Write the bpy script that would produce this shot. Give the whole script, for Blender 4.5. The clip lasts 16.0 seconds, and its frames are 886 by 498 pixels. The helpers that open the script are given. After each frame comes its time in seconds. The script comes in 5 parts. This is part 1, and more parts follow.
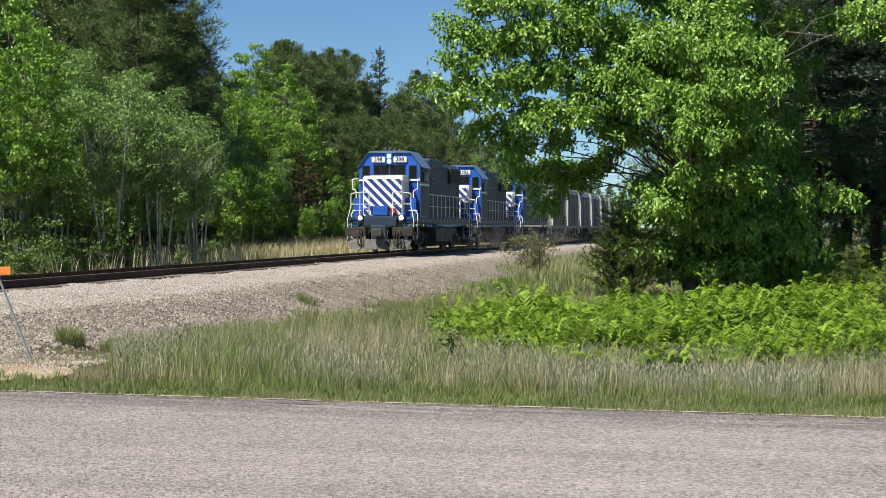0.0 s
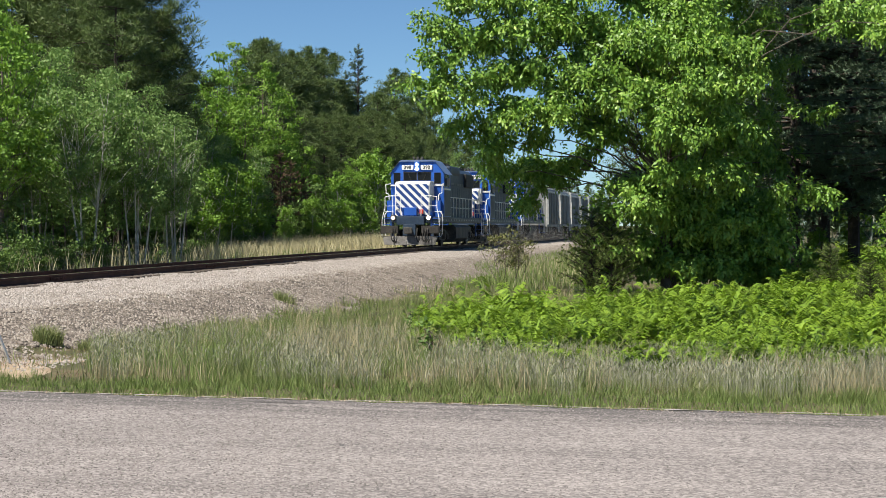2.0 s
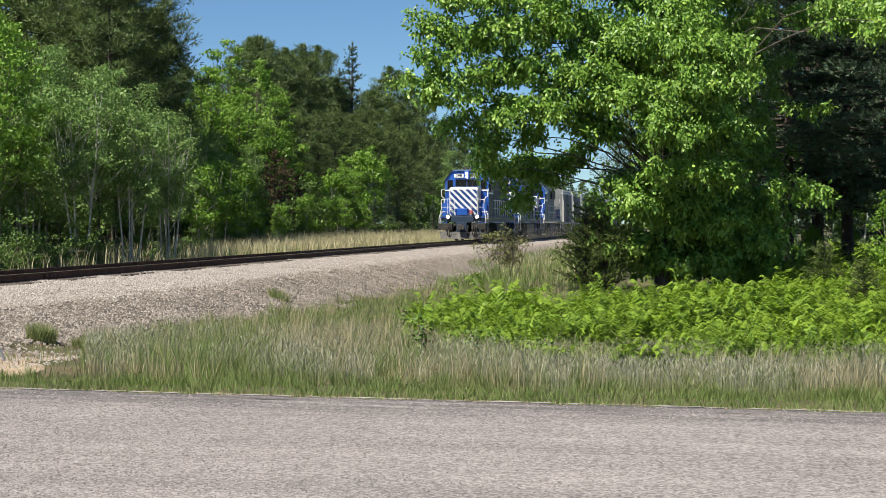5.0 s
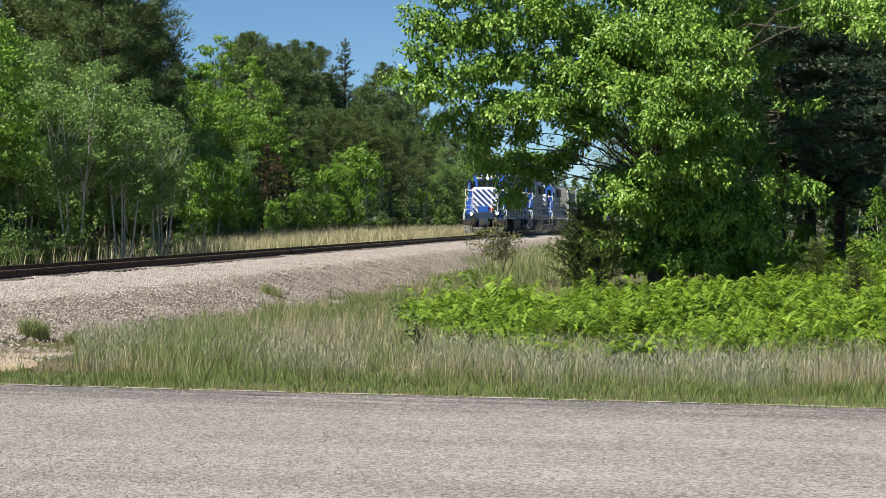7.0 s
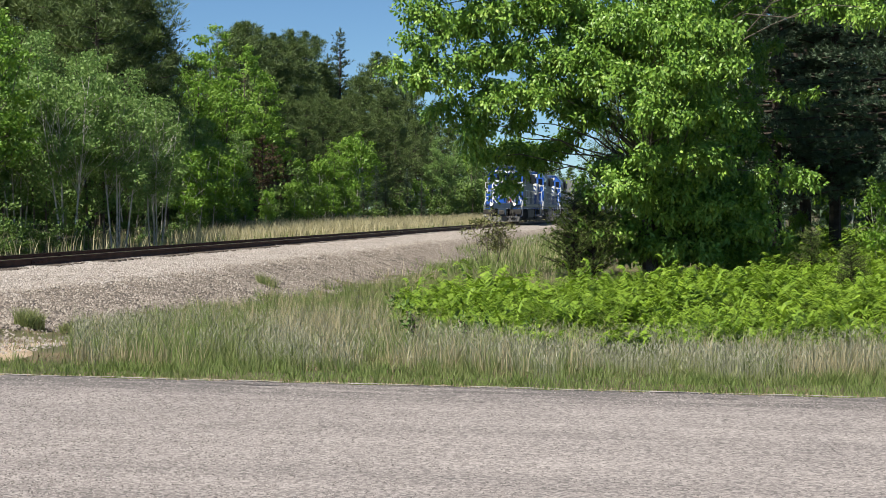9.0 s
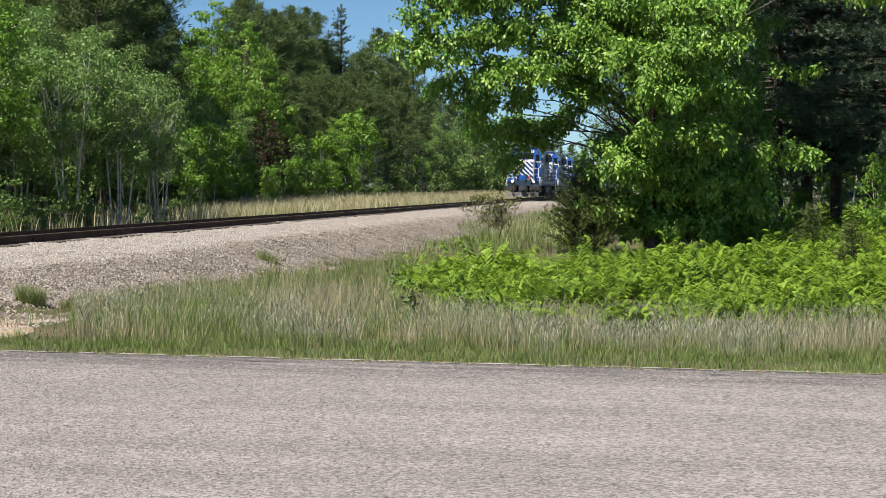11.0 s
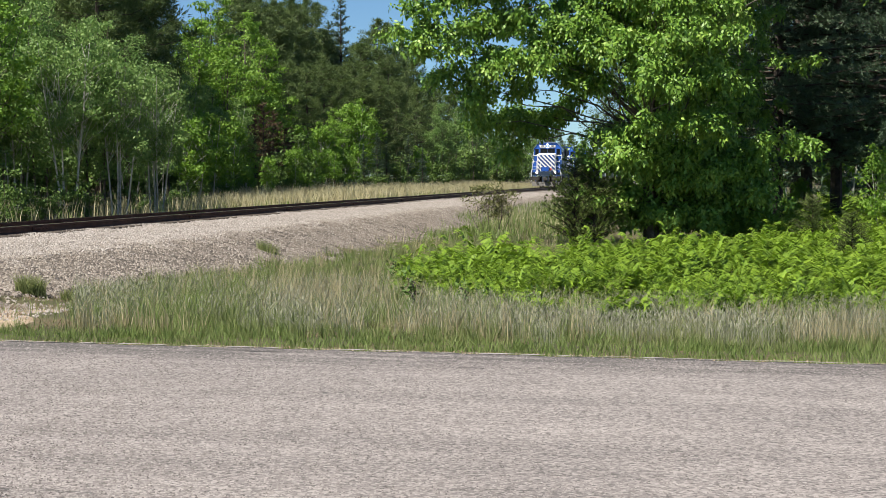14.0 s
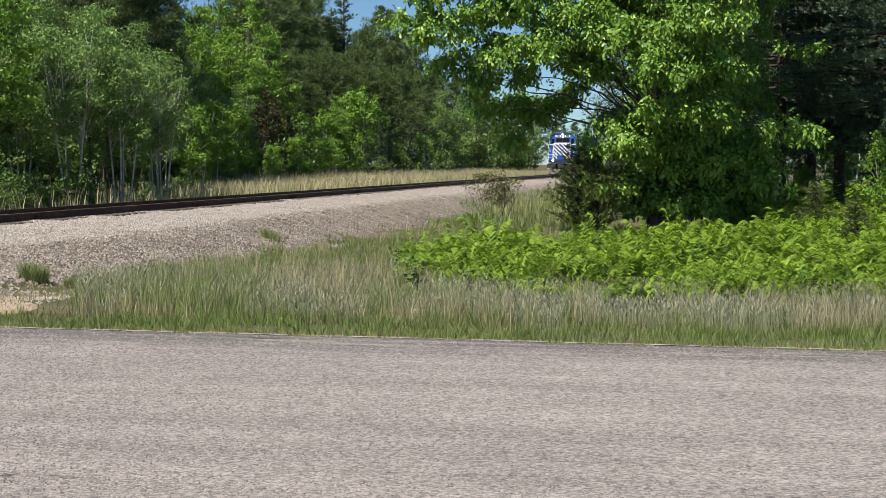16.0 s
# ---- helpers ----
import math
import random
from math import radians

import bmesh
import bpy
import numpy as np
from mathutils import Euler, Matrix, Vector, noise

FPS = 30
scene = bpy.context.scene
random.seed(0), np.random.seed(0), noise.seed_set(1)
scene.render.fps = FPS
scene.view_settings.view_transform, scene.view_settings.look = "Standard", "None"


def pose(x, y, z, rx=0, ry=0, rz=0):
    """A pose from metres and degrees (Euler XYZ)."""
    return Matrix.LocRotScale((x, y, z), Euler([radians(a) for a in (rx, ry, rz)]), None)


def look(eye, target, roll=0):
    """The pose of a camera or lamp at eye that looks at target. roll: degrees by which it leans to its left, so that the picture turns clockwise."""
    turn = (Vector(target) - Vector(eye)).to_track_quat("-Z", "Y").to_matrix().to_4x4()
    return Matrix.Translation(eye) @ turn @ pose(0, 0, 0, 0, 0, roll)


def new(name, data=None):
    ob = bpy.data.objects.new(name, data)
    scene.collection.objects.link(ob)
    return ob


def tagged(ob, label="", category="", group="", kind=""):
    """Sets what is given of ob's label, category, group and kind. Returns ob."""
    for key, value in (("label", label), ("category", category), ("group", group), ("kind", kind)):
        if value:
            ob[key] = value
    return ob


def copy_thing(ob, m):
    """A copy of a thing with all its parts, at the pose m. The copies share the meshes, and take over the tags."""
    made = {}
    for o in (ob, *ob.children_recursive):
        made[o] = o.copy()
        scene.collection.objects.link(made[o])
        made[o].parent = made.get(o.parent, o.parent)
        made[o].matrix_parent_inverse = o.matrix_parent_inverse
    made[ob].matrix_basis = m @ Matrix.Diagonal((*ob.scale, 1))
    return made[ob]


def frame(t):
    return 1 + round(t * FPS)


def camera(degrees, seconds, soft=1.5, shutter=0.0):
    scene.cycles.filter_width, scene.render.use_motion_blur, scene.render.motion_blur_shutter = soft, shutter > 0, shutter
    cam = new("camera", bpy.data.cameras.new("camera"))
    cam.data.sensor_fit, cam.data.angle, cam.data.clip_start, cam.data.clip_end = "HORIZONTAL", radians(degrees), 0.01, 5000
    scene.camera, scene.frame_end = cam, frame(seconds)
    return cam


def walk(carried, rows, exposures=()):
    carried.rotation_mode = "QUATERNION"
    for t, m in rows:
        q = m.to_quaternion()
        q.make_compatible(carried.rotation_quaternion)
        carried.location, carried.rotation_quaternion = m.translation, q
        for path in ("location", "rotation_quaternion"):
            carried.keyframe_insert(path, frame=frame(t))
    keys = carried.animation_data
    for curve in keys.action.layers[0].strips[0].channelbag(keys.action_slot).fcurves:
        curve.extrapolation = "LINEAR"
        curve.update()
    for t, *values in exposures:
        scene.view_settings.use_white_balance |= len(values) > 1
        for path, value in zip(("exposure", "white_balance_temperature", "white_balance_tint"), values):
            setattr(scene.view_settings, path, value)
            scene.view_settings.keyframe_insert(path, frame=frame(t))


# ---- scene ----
# ---- camera: held by somebody who stands still beside the road ----
EYE = 1.6
cam = camera(30.0, 16.0, soft=0.6)
# seconds, pan, tilt and lean in degrees, drop of the eye in metres
TURNS = [
    (0.0, 0.000, -0.744, 0.00, 0.000), (0.5, -0.200, -0.823, 0.04, 0.000), (1.0, -0.391, -0.803, 0.06, 0.000),
    (1.5, -0.690, -0.828, 0.08, 0.000), (2.0, -0.734, -0.796, 0.08, 0.001), (2.5, -0.722, -0.786, 0.08, 0.004),
    (3.0, -0.843, -0.798, 0.08, 0.007), (3.5, -0.911, -0.859, 0.08, 0.008), (4.0, -0.913, -0.869, 0.08, 0.009),
    (6.5, -1.099, -0.920, 0.08, 0.013), (7.0, -1.184, -1.008, 0.08, 0.013), (7.5, -1.263, -1.099, 0.08, 0.013),
    (8.0, -1.364, -1.183, 0.08, 0.013), (8.5, -1.382, -1.211, 0.08, 0.013), (9.0, -1.352, -1.360, 0.08, 0.014),
    (9.2, -1.333, -1.450, 0.08, 0.014), (11.5, -1.300, -2.313, 0.06, 0.015), (12.0, -1.260, -2.393, 0.06, 0.016),
    (12.5, -1.224, -2.389, 0.06, 0.016), (13.0, -1.250, -2.465, 0.06, 0.017), (13.5, -1.355, -2.467, 0.06, 0.018),
    (14.0, -1.319, -2.498, 0.06, 0.019), (14.5, -1.324, -2.622, 0.06, 0.020), (15.0, -1.293, -2.655, 0.06, 0.022),
    (15.5, -1.228, -2.737, 0.06, 0.024), (16.0, -1.212, -2.926, 0.06, 0.027),
]


def turned(pan, tilt, lean, drop):
    return (Matrix.Translation((0, 0, EYE - drop)) @ Matrix.Rotation(radians(pan), 4, "Z") @ Matrix.Rotation(radians(tilt), 4, "X")
            @ Matrix.Rotation(radians(lean), 4, "Y") @ Matrix.Rotation(radians(90), 4, "X"))


# towards the end the camera meters down for the bright road
walk(cam, [(t, turned(*r)) for t, *r in TURNS], exposures=[(0.0, .68), (14.0, .68), (14.5, .65), (15.0, .59), (16.0, .55)])

# ---- daylight ----
SUN_HEIGHT = radians(56)
SUN_TO = Vector((-0.74, -0.67, 0.0)).normalized() * math.cos(SUN_HEIGHT) + Vector((0, 0, math.sin(SUN_HEIGHT)))
world = bpy.data.worlds.new("sky")
scene.world = world
world.use_nodes = True
wn = world.node_tree
sky = wn.nodes.new("ShaderNodeTexSky")
sky.sky_type, sky.sun_disc = "NISHITA", False
sky.sun_elevation = SUN_HEIGHT
sky.sun_rotation = math.atan2(SUN_TO.x, SUN_TO.y)
sky.altitude, sky.air_density, sky.dust_density, sky.ozone_density = 2500, 1.0, 0.0, 3.0
wn.nodes["Background"].inputs["Strength"].default_value = 0.06
clear = wn.nodes.new("ShaderNodeMix")
clear.data_type, clear.blend_type = "RGBA", "MULTIPLY"
clear.inputs["Factor"].default_value = 1.0
clear.inputs[7].default_value = (0.78, 0.97, 1.08, 1)
wn.links.new(sky.outputs["Color"], clear.inputs[6])
wn.links.new(clear.outputs[2], wn.nodes["Background"].inputs["Color"])
sun = new("sun", bpy.data.lights.new("sun", "SUN"))
sun.data.energy, sun.data.angle, sun.data.color = 5.0, radians(0.53), (1.0, 0.94, 0.82)
sun.matrix_world = look(SUN_TO * 60, (0, 0, 0))

# ---- the plan: the straight track, and heights of the ground ----
K = 0.182
TURN = -math.degrees(math.atan(K))
U = np.array([K, 1.0]) / math.hypot(K, 1)
RIGHT = np.array([U[1], -U[0]])
T0 = np.array([-2.9, 75.0])
RAIL = 0.47
EDGE_N = np.array([0.277, 0.961])


def track_at(s, p, z=0.0):
    """A point s metres along the track from its mark, p metres to its right."""
    q = T0 + U * s + RIGHT * p
    return Vector((q[0], q[1], z))


def to_track(x, y):
    dx, dy = x - T0[0], y - T0[1]
    return dx * U[0] + dy * U[1], dx * RIGHT[0] + dy * RIGHT[1]


def beyond_road(x, y):
    return EDGE_N[0] * x + EDGE_N[1] * (y - 14.9)


def ramp(a, b, v):
    t = np.clip((v - a) / (b - a), 0, 1)
    return t * t * (3 - 2 * t)


def wobble(x, y, size, seed=0.0):
    """Smooth cheap noise between -1 and 1."""
    a, b = x / size + seed * 3.7, y / size - seed * 1.9
    return (np.sin(a * 2.1 + 1.3 * np.sin(b * 1.7 + seed)) + np.sin(b * 2.7 + 1.1 * np.sin(a * 2.3 - seed))
            + 0.6 * np.sin(a * 5.3 + b * 4.1 + 2 * np.sin(a * 1.1))) / 2.6


def ground_z(x, y):
    x, y = np.asarray(x, float), np.asarray(y, float)
    s, p = to_track(x, y)
    pr = np.interp(p, [-60, -16, -7, -4, -2.1, 2.1, 4.6, 6.7, 9, 80], [0.7, 0.55, 0.05, 0.05, 0.235, 0.235, 0.15, -0.52, -0.46, -0.30])
    near = 1 - ramp(-52, -36, s)
    pr = pr + near * ramp(4.0, 7.0, p) * 0.25
    e = beyond_road(x, y)
    b = ramp(0.5, 8.5, e)
    z = pr * b + (1 - b) * (-0.03)
    z = np.where(np.abs(p) < 2.3, np.where(e > 3, z, -0.03), z)
    bump = wobble(x, y, 1.6) * 0.03 + wobble(x, y, 5.0, 2) * 0.06 * ramp(6, 12, np.abs(p))
    return z + bump * ramp(0.4, 3, e)


# ---- helpers for meshes and materials ----
def part(name, bm, material, parent=None, label=""):
    me = bpy.data.meshes.new(name)
    bm.to_mesh(me)
    bm.free()
    if material:
        me.materials.append(material)
    ob = new(name, me)
    if parent:
        ob.parent = parent
    return tagged(ob, label) if label else ob


def sheet(name, verts, faces, material, parent=None, smooth=False):
    """A mesh object from arrays: n x 3 places and m x 3 or m x 4 corners."""
    verts, faces = np.asarray(verts, np.float32), np.asarray(faces, np.int32)
    me = bpy.data.meshes.new(name)
    me.vertices.add(len(verts))
    me.vertices.foreach_set("co", verts.ravel())
    me.loops.add(faces.size)
    me.loops.foreach_set("vertex_index", faces.ravel())
    me.polygons.add(len(faces))
    me.polygons.foreach_set("loop_start", np.arange(0, faces.size, faces.shape[1], dtype=np.int32))
    if smooth:
        me.polygons.foreach_set("use_smooth", np.ones(len(faces), bool))
    me.update(calc_edges=True)
    me.validate()
    me.materials.append(material)
    ob = new(name, me)
    if parent:
        ob.parent = parent
    return ob


def empty(name, m=None):
    ob = new(name)
    ob.empty_display_size = 0.3
    if m is not None:
        ob.matrix_basis = m
    return ob


def box(bm, x0, x1, y0, y1, z0, z1, bevel=0.0):
    g = bmesh.ops.create_cube(bm, size=1.0)
    for v in g["verts"]:
        v.co = Vector((x0 + (v.co.x + .5) * (x1 - x0), y0 + (v.co.y + .5) * (y1 - y0), z0 + (v.co.z + .5) * (z1 - z0)))
    if bevel:
        es = list({e for v in g["verts"] for e in v.link_edges})
        bmesh.ops.bevel(bm, geom=es, offset=bevel, segments=2, affect="EDGES", profile=0.6)
    return bm


def tube(bm, a, b, r0, r1=None, sides=8, caps=True):
    a, b = Vector(a), Vector(b)
    r1 = r0 if r1 is None else r1
    d = b - a
    g = bmesh.ops.create_cone(bm, cap_ends=caps, segments=sides, radius1=r0, radius2=max(r1, 1e-4), depth=d.length)
    m = Matrix.Translation((a + b) / 2) @ d.to_track_quat("Z", "Y").to_matrix().to_4x4()
    bmesh.ops.transform(bm, matrix=m, verts=g["verts"])
    return bm


def path_tube(bm, pts, r, sides=6):
    for a, b in zip(pts[:-1], pts[1:]):
        tube(bm, a, b, r, r, sides)
    return bm


def prism(bm, outline, y0, y1, axis="y"):
    """An outline in x and z (or y and z) drawn out along the other axis."""
    def p(a, b, c):
        return (a, c, b) if axis == "y" else (c, a, b)
    f = [bm.verts.new(p(a, b, y0)) for a, b in outline]
    k = [bm.verts.new(p(a, b, y1)) for a, b in outline]
    bm.faces.new(f)
    bm.faces.new(k[::-1])
    n = len(f)
    for i in range(n):
        bm.faces.new((f[i], k[i], k[(i + 1) % n], f[(i + 1) % n]))
    bmesh.ops.recalc_face_normals(bm, faces=bm.faces)
    return bm


def material(name, colours, rough=0.6, metal=0.0, scale=8.0, fine=60.0, bump=0.0, bump_dist=0.01, random_by="", through_light=0.0, coords="Object",
             spec=0.5, random_amount=0.6, fine_amount=0.35, coarse=1.0):
    """Noise at two scales between the colours, with relief; random_by: Island or Object shifts the tone of each piece."""
    m = bpy.data.materials.new(name)
    m.use_nodes = True
    n, l = m.node_tree.nodes, m.node_tree.links
    bsdf, out = n["Principled BSDF"], n["Material Output"]
    tc = n.new("ShaderNodeTexCoord")
    a, b = n.new("ShaderNodeTexNoise"), n.new("ShaderNodeTexNoise")
    a.inputs["Scale"].default_value, b.inputs["Scale"].default_value = scale, fine
    a.inputs["Detail"].default_value, b.inputs["Detail"].default_value = 4, 5
    for t in (a, b):
        l.new(tc.outputs[coords], t.inputs["Vector"])
    mix = n.new("ShaderNodeMath")
    mix.operation = "MULTIPLY_ADD"
    l.new(b.outputs["Fac"], mix.inputs[0])
    mix.inputs[1].default_value = fine_amount * 2
    sub = n.new("ShaderNodeMath")
    sub.operation = "MULTIPLY_ADD"
    l.new(a.outputs["Fac"], sub.inputs[0])
    sub.inputs[1].default_value, sub.inputs[2].default_value = coarse, 0.5 - coarse / 2 - fine_amount
    l.new(sub.outputs[0], mix.inputs[2])
    fac = mix.outputs[0]
    if random_by:
        if random_by == "Island":
            r = n.new("ShaderNodeNewGeometry").outputs["Random Per Island"]
        else:
            r = n.new("ShaderNodeObjectInfo").outputs["Random"]
        ml = n.new("ShaderNodeMix")
        ml.inputs["Factor"].default_value = random_amount
        l.new(fac, ml.inputs[2])
        l.new(r, ml.inputs[3])
        fac = ml.outputs[0]
    cr = n.new("ShaderNodeValToRGB")
    while len(cr.color_ramp.elements) < len(colours):
        cr.color_ramp.elements.new(0.5)
    for i, (e, c) in enumerate(zip(cr.color_ramp.elements, colours)):
        e.position = (0.2 + 0.6 * i / max(1, len(colours) - 1)) if not random_by else i / max(1, len(colours) - 1)
        e.color = (*c, 1)
    l.new(fac, cr.inputs["Fac"])
    l.new(cr.outputs["Color"], bsdf.inputs["Base Color"])
    bsdf.inputs["Roughness"].default_value, bsdf.inputs["Metallic"].default_value = rough, metal
    bsdf.inputs["Specular IOR Level"].default_value = spec
    if bump:
        bp = n.new("ShaderNodeBump")
        bp.inputs["Strength"].default_value, bp.inputs["Distance"].default_value = bump, bump_dist
        l.new(mix.outputs[0], bp.inputs["Height"])
        l.new(bp.outputs["Normal"], bsdf.inputs["Normal"])
    if through_light:
        tr, ms = n.new("ShaderNodeBsdfTranslucent"), n.new("ShaderNodeMixShader")
        l.new(cr.outputs["Color"], tr.inputs["Color"])
        ms.inputs["Fac"].default_value = through_light
        l.new(bsdf.outputs[0], ms.inputs[1])
        l.new(tr.outputs[0], ms.inputs[2])
        l.new(ms.outputs[0], out.inputs["Surface"])
    return m


def glow(name, colour, strength):
    m = bpy.data.materials.new(name)
    m.use_nodes = True
    b = m.node_tree.nodes["Principled BSDF"]
    b.inputs["Base Color"].default_value = (*colour, 1)
    b.inputs["Emission Color"].default_value = (*colour, 1)
    b.inputs["Emission Strength"].default_value = strength
    return m


def asphalt_material():
    """Worn asphalt: stone specks, streaks along the road, dark hairline cracks."""
    m = bpy.data.materials.new("asphalt")
    m.use_nodes = True
    n, l = m.node_tree.nodes, m.node_tree.links
    bsdf = n["Principled BSDF"]
    tc, mp = n.new("ShaderNodeTexCoord"), n.new("ShaderNodeMapping")
    mp.inputs["Rotation"].default_value = (0, 0, math.atan2(EDGE_N[0], EDGE_N[1]))
    l.new(tc.outputs["Object"], mp.inputs["Vector"])
    st = n.new("ShaderNodeMapping")
    st.inputs["Scale"].default_value = (0.12, 1.3, 1)
    l.new(mp.outputs["Vector"], st.inputs["Vector"])

    def noise_tex(vec, scale, detail, rough=0.6):
        t = n.new("ShaderNodeTexNoise")
        t.inputs["Scale"].default_value, t.inputs["Detail"].default_value, t.inputs["Roughness"].default_value = scale, detail, rough
        l.new(vec, t.inputs["Vector"])
        return t.outputs["Fac"]

    def math_node(op, a, b):
        q = n.new("ShaderNodeMath")
        q.operation = op
        for k, v in enumerate((a, b)):
            if isinstance(v, (int, float)):
                q.inputs[k].default_value = v
            else:
                l.new(v, q.inputs[k])
        return q.outputs[0]

    speck = n.new("ShaderNodeTexVoronoi")
    speck.inputs["Scale"].default_value = 48
    l.new(tc.outputs["Object"], speck.inputs["Vector"])
    sp = n.new("ShaderNodeSeparateColor")
    l.new(speck.outputs["Color"], sp.inputs["Color"])
    streak = noise_tex(st.outputs["Vector"], 1.6, 5)
    patch_ = noise_tex(mp.outputs["Vector"], 0.8, 4)
    grain = noise_tex(mp.outputs["Vector"], 34, 6, 0.8)
    tone = math_node("ADD", math_node("MULTIPLY", sp.outputs[0], 0.5), math_node("MULTIPLY", grain, 0.8))
    tone = math_node("ADD", tone, math_node("MULTIPLY", streak, 0.42))
    tone = math_node("ADD", tone, math_node("MULTIPLY", patch_, 0.22))
    # short dark pits between the chips, drawn out along the road
    pit = n.new("ShaderNodeMapping")
    pit.inputs["Scale"].default_value = (15, 24, 1)
    l.new(mp.outputs["Vector"], pit.inputs["Vector"])
    dash = math_node("MAXIMUM", math_node("SUBTRACT", 0.43, noise_tex(pit.outputs["Vector"], 1.0, 4, 0.65)), 0.0)
    tone = math_node("SUBTRACT", tone, math_node("MULTIPLY", dash, 2.6))
    # the strip along the verge, where no wheel runs, is greyer and stained
    xyz = n.new("ShaderNodeSeparateXYZ")
    l.new(mp.outputs["Vector"], xyz.inputs["Vector"])
    near_edge = n.new("ShaderNodeMapRange")
    near_edge.inputs["From Min"].default_value, near_edge.inputs["From Max"].default_value = 12.9, 14.0
    l.new(xyz.outputs["Y"], near_edge.inputs["Value"])
    stain = math_node("MAXIMUM", math_node("SUBTRACT", noise_tex(st.outputs["Vector"], 4.5, 5, 0.7), 0.36), 0.0)
    tone = math_node("SUBTRACT", tone, math_node("MULTIPLY", math_node("MULTIPLY", stain, near_edge.outputs[0]), 2.0))
    tone = math_node("SUBTRACT", tone, 0.48)
    cr = n.new("ShaderNodeValToRGB")
    el = cr.color_ramp.elements
    el[0].position, el[0].color = 0.15, (0.085, 0.076, 0.073, 1)
    el[1].position, el[1].color = 0.9, (0.44, 0.398, 0.376, 1)
    e = el.new(0.5)
    e.color = (0.24, 0.212, 0.202, 1)
    l.new(tone, cr.inputs["Fac"])
    l.new(cr.outputs["Color"], bsdf.inputs["Base Color"])
    bsdf.inputs["Roughness"].default_value = 0.9
    bp = n.new("ShaderNodeBump")
    bp.inputs["Strength"].default_value, bp.inputs["Distance"].default_value = 0.6, 0.008
    l.new(tone, bp.inputs["Height"])
    l.new(bp.outputs["Normal"], bsdf.inputs["Normal"])
    return m


M_ASPHALT = asphalt_material()
M_LIP = material("pale_road_lip", [(0.20, 0.185, 0.165), (0.32, 0.30, 0.275), (0.44, 0.415, 0.385)], 0.95, scale=3, fine=40)
M_TAR = material("dark_crack", [(0.045, 0.04, 0.038), (0.10, 0.09, 0.084)], 0.9, scale=4, fine=40)
M_GROUND = material("soil_and_grass", [(0.035, 0.04, 0.014), (0.075, 0.07, 0.028), (0.16, 0.115, 0.065)], 0.95, scale=0.6, fine=14, bump=0.6, bump_dist=0.05)
M_SAND = material("sandy_gravel", [(0.22, 0.16, 0.10), (0.36, 0.27, 0.18), (0.5, 0.42, 0.33)], 0.95, scale=1.5, fine=40, bump=0.6, bump_dist=0.02)
M_BALLAST = material("ballast_bed", [(0.10, 0.08, 0.066), (0.235, 0.198, 0.17), (0.35, 0.305, 0.27)], 0.95, scale=2.5, fine=16, bump=1.0, bump_dist=0.06, fine_amount=0.7)
M_STONE = material("ballast_stone", [(0.12, 0.10, 0.088), (0.25, 0.222, 0.198), (0.34, 0.305, 0.28), (0.46, 0.425, 0.395)], 0.9, scale=3, fine=30, random_by="Island")
M_RAIL = material("rusty_rail", [(0.03, 0.012, 0.010), (0.06, 0.023, 0.017), (0.105, 0.045, 0.033)], 0.75, 0.2, scale=3, fine=50)
M_RAIL_TOP = material("polished_rail_head", [(0.30, 0.29, 0.28), (0.5, 0.48, 0.46)], 0.14, 0.95, scale=4, fine=60)
M_TIE = material("weathered_tie", [(0.05, 0.038, 0.03), (0.12, 0.095, 0.075)], 0.9, scale=4, fine=40, random_by="Object")
M_GRASS = material("grass_blade", [(0.085, 0.12, 0.032), (0.15, 0.195, 0.055), (0.24, 0.265, 0.10), (0.42, 0.37, 0.22)], 0.7, random_by="Island", scale=0.9, fine=5, through_light=0.25, random_amount=0.38)
M_DRY = material("dry_grass", [(0.33, 0.30, 0.15), (0.52, 0.47, 0.28), (0.66, 0.60, 0.41)], 0.8, random_by="Island", through_light=0.38)
M_FERN = material("fern", [(0.05, 0.10, 0.010), (0.18, 0.295, 0.022), (0.34, 0.46, 0.045)], 0.55, random_by="Island", scale=0.4, fine=2, through_light=0.25, random_amount=0.5)
M_LEAF_BIG = material("ash_leaf", [(0.03, 0.075, 0.010), (0.155, 0.30, 0.036), (0.42, 0.55, 0.09)], 0.5, random_by="Island", scale=1.0, fine=4, through_light=0.10, random_amount=0.4)
M_LEAF_MAPLE = material("maple_leaf", [(0.08, 0.18, 0.014), (0.15, 0.29, 0.025), (0.26, 0.40, 0.05)], 0.58, random_by="Island", scale=0.4, fine=2, through_light=0.25)
M_LEAF_ASPEN = material("aspen_leaf", [(0.08, 0.165, 0.036), (0.165, 0.285, 0.066), (0.29, 0.39, 0.125)], 0.6, random_by="Island", scale=0.4, fine=2, through_light=0.28)
M_NEEDLE = material("pine_needles", [(0.04, 0.07, 0.016), (0.085, 0.135, 0.03), (0.15, 0.20, 0.05)], 0.6, random_by="Island", scale=0.5, fine=2, through_light=0.08)
M_SPRUCE = material("spruce_needles", [(0.04, 0.075, 0.04), (0.09, 0.145, 0.08), (0.15, 0.21, 0.125)], 0.6, random_by="Island", scale=0.5, fine=2, through_light=0.2)
M_DEAD = material("dead_needles", [(0.06, 0.035, 0.02), (0.11, 0.065, 0.035), (0.10, 0.10, 0.03)], 0.8, random_by="Island")
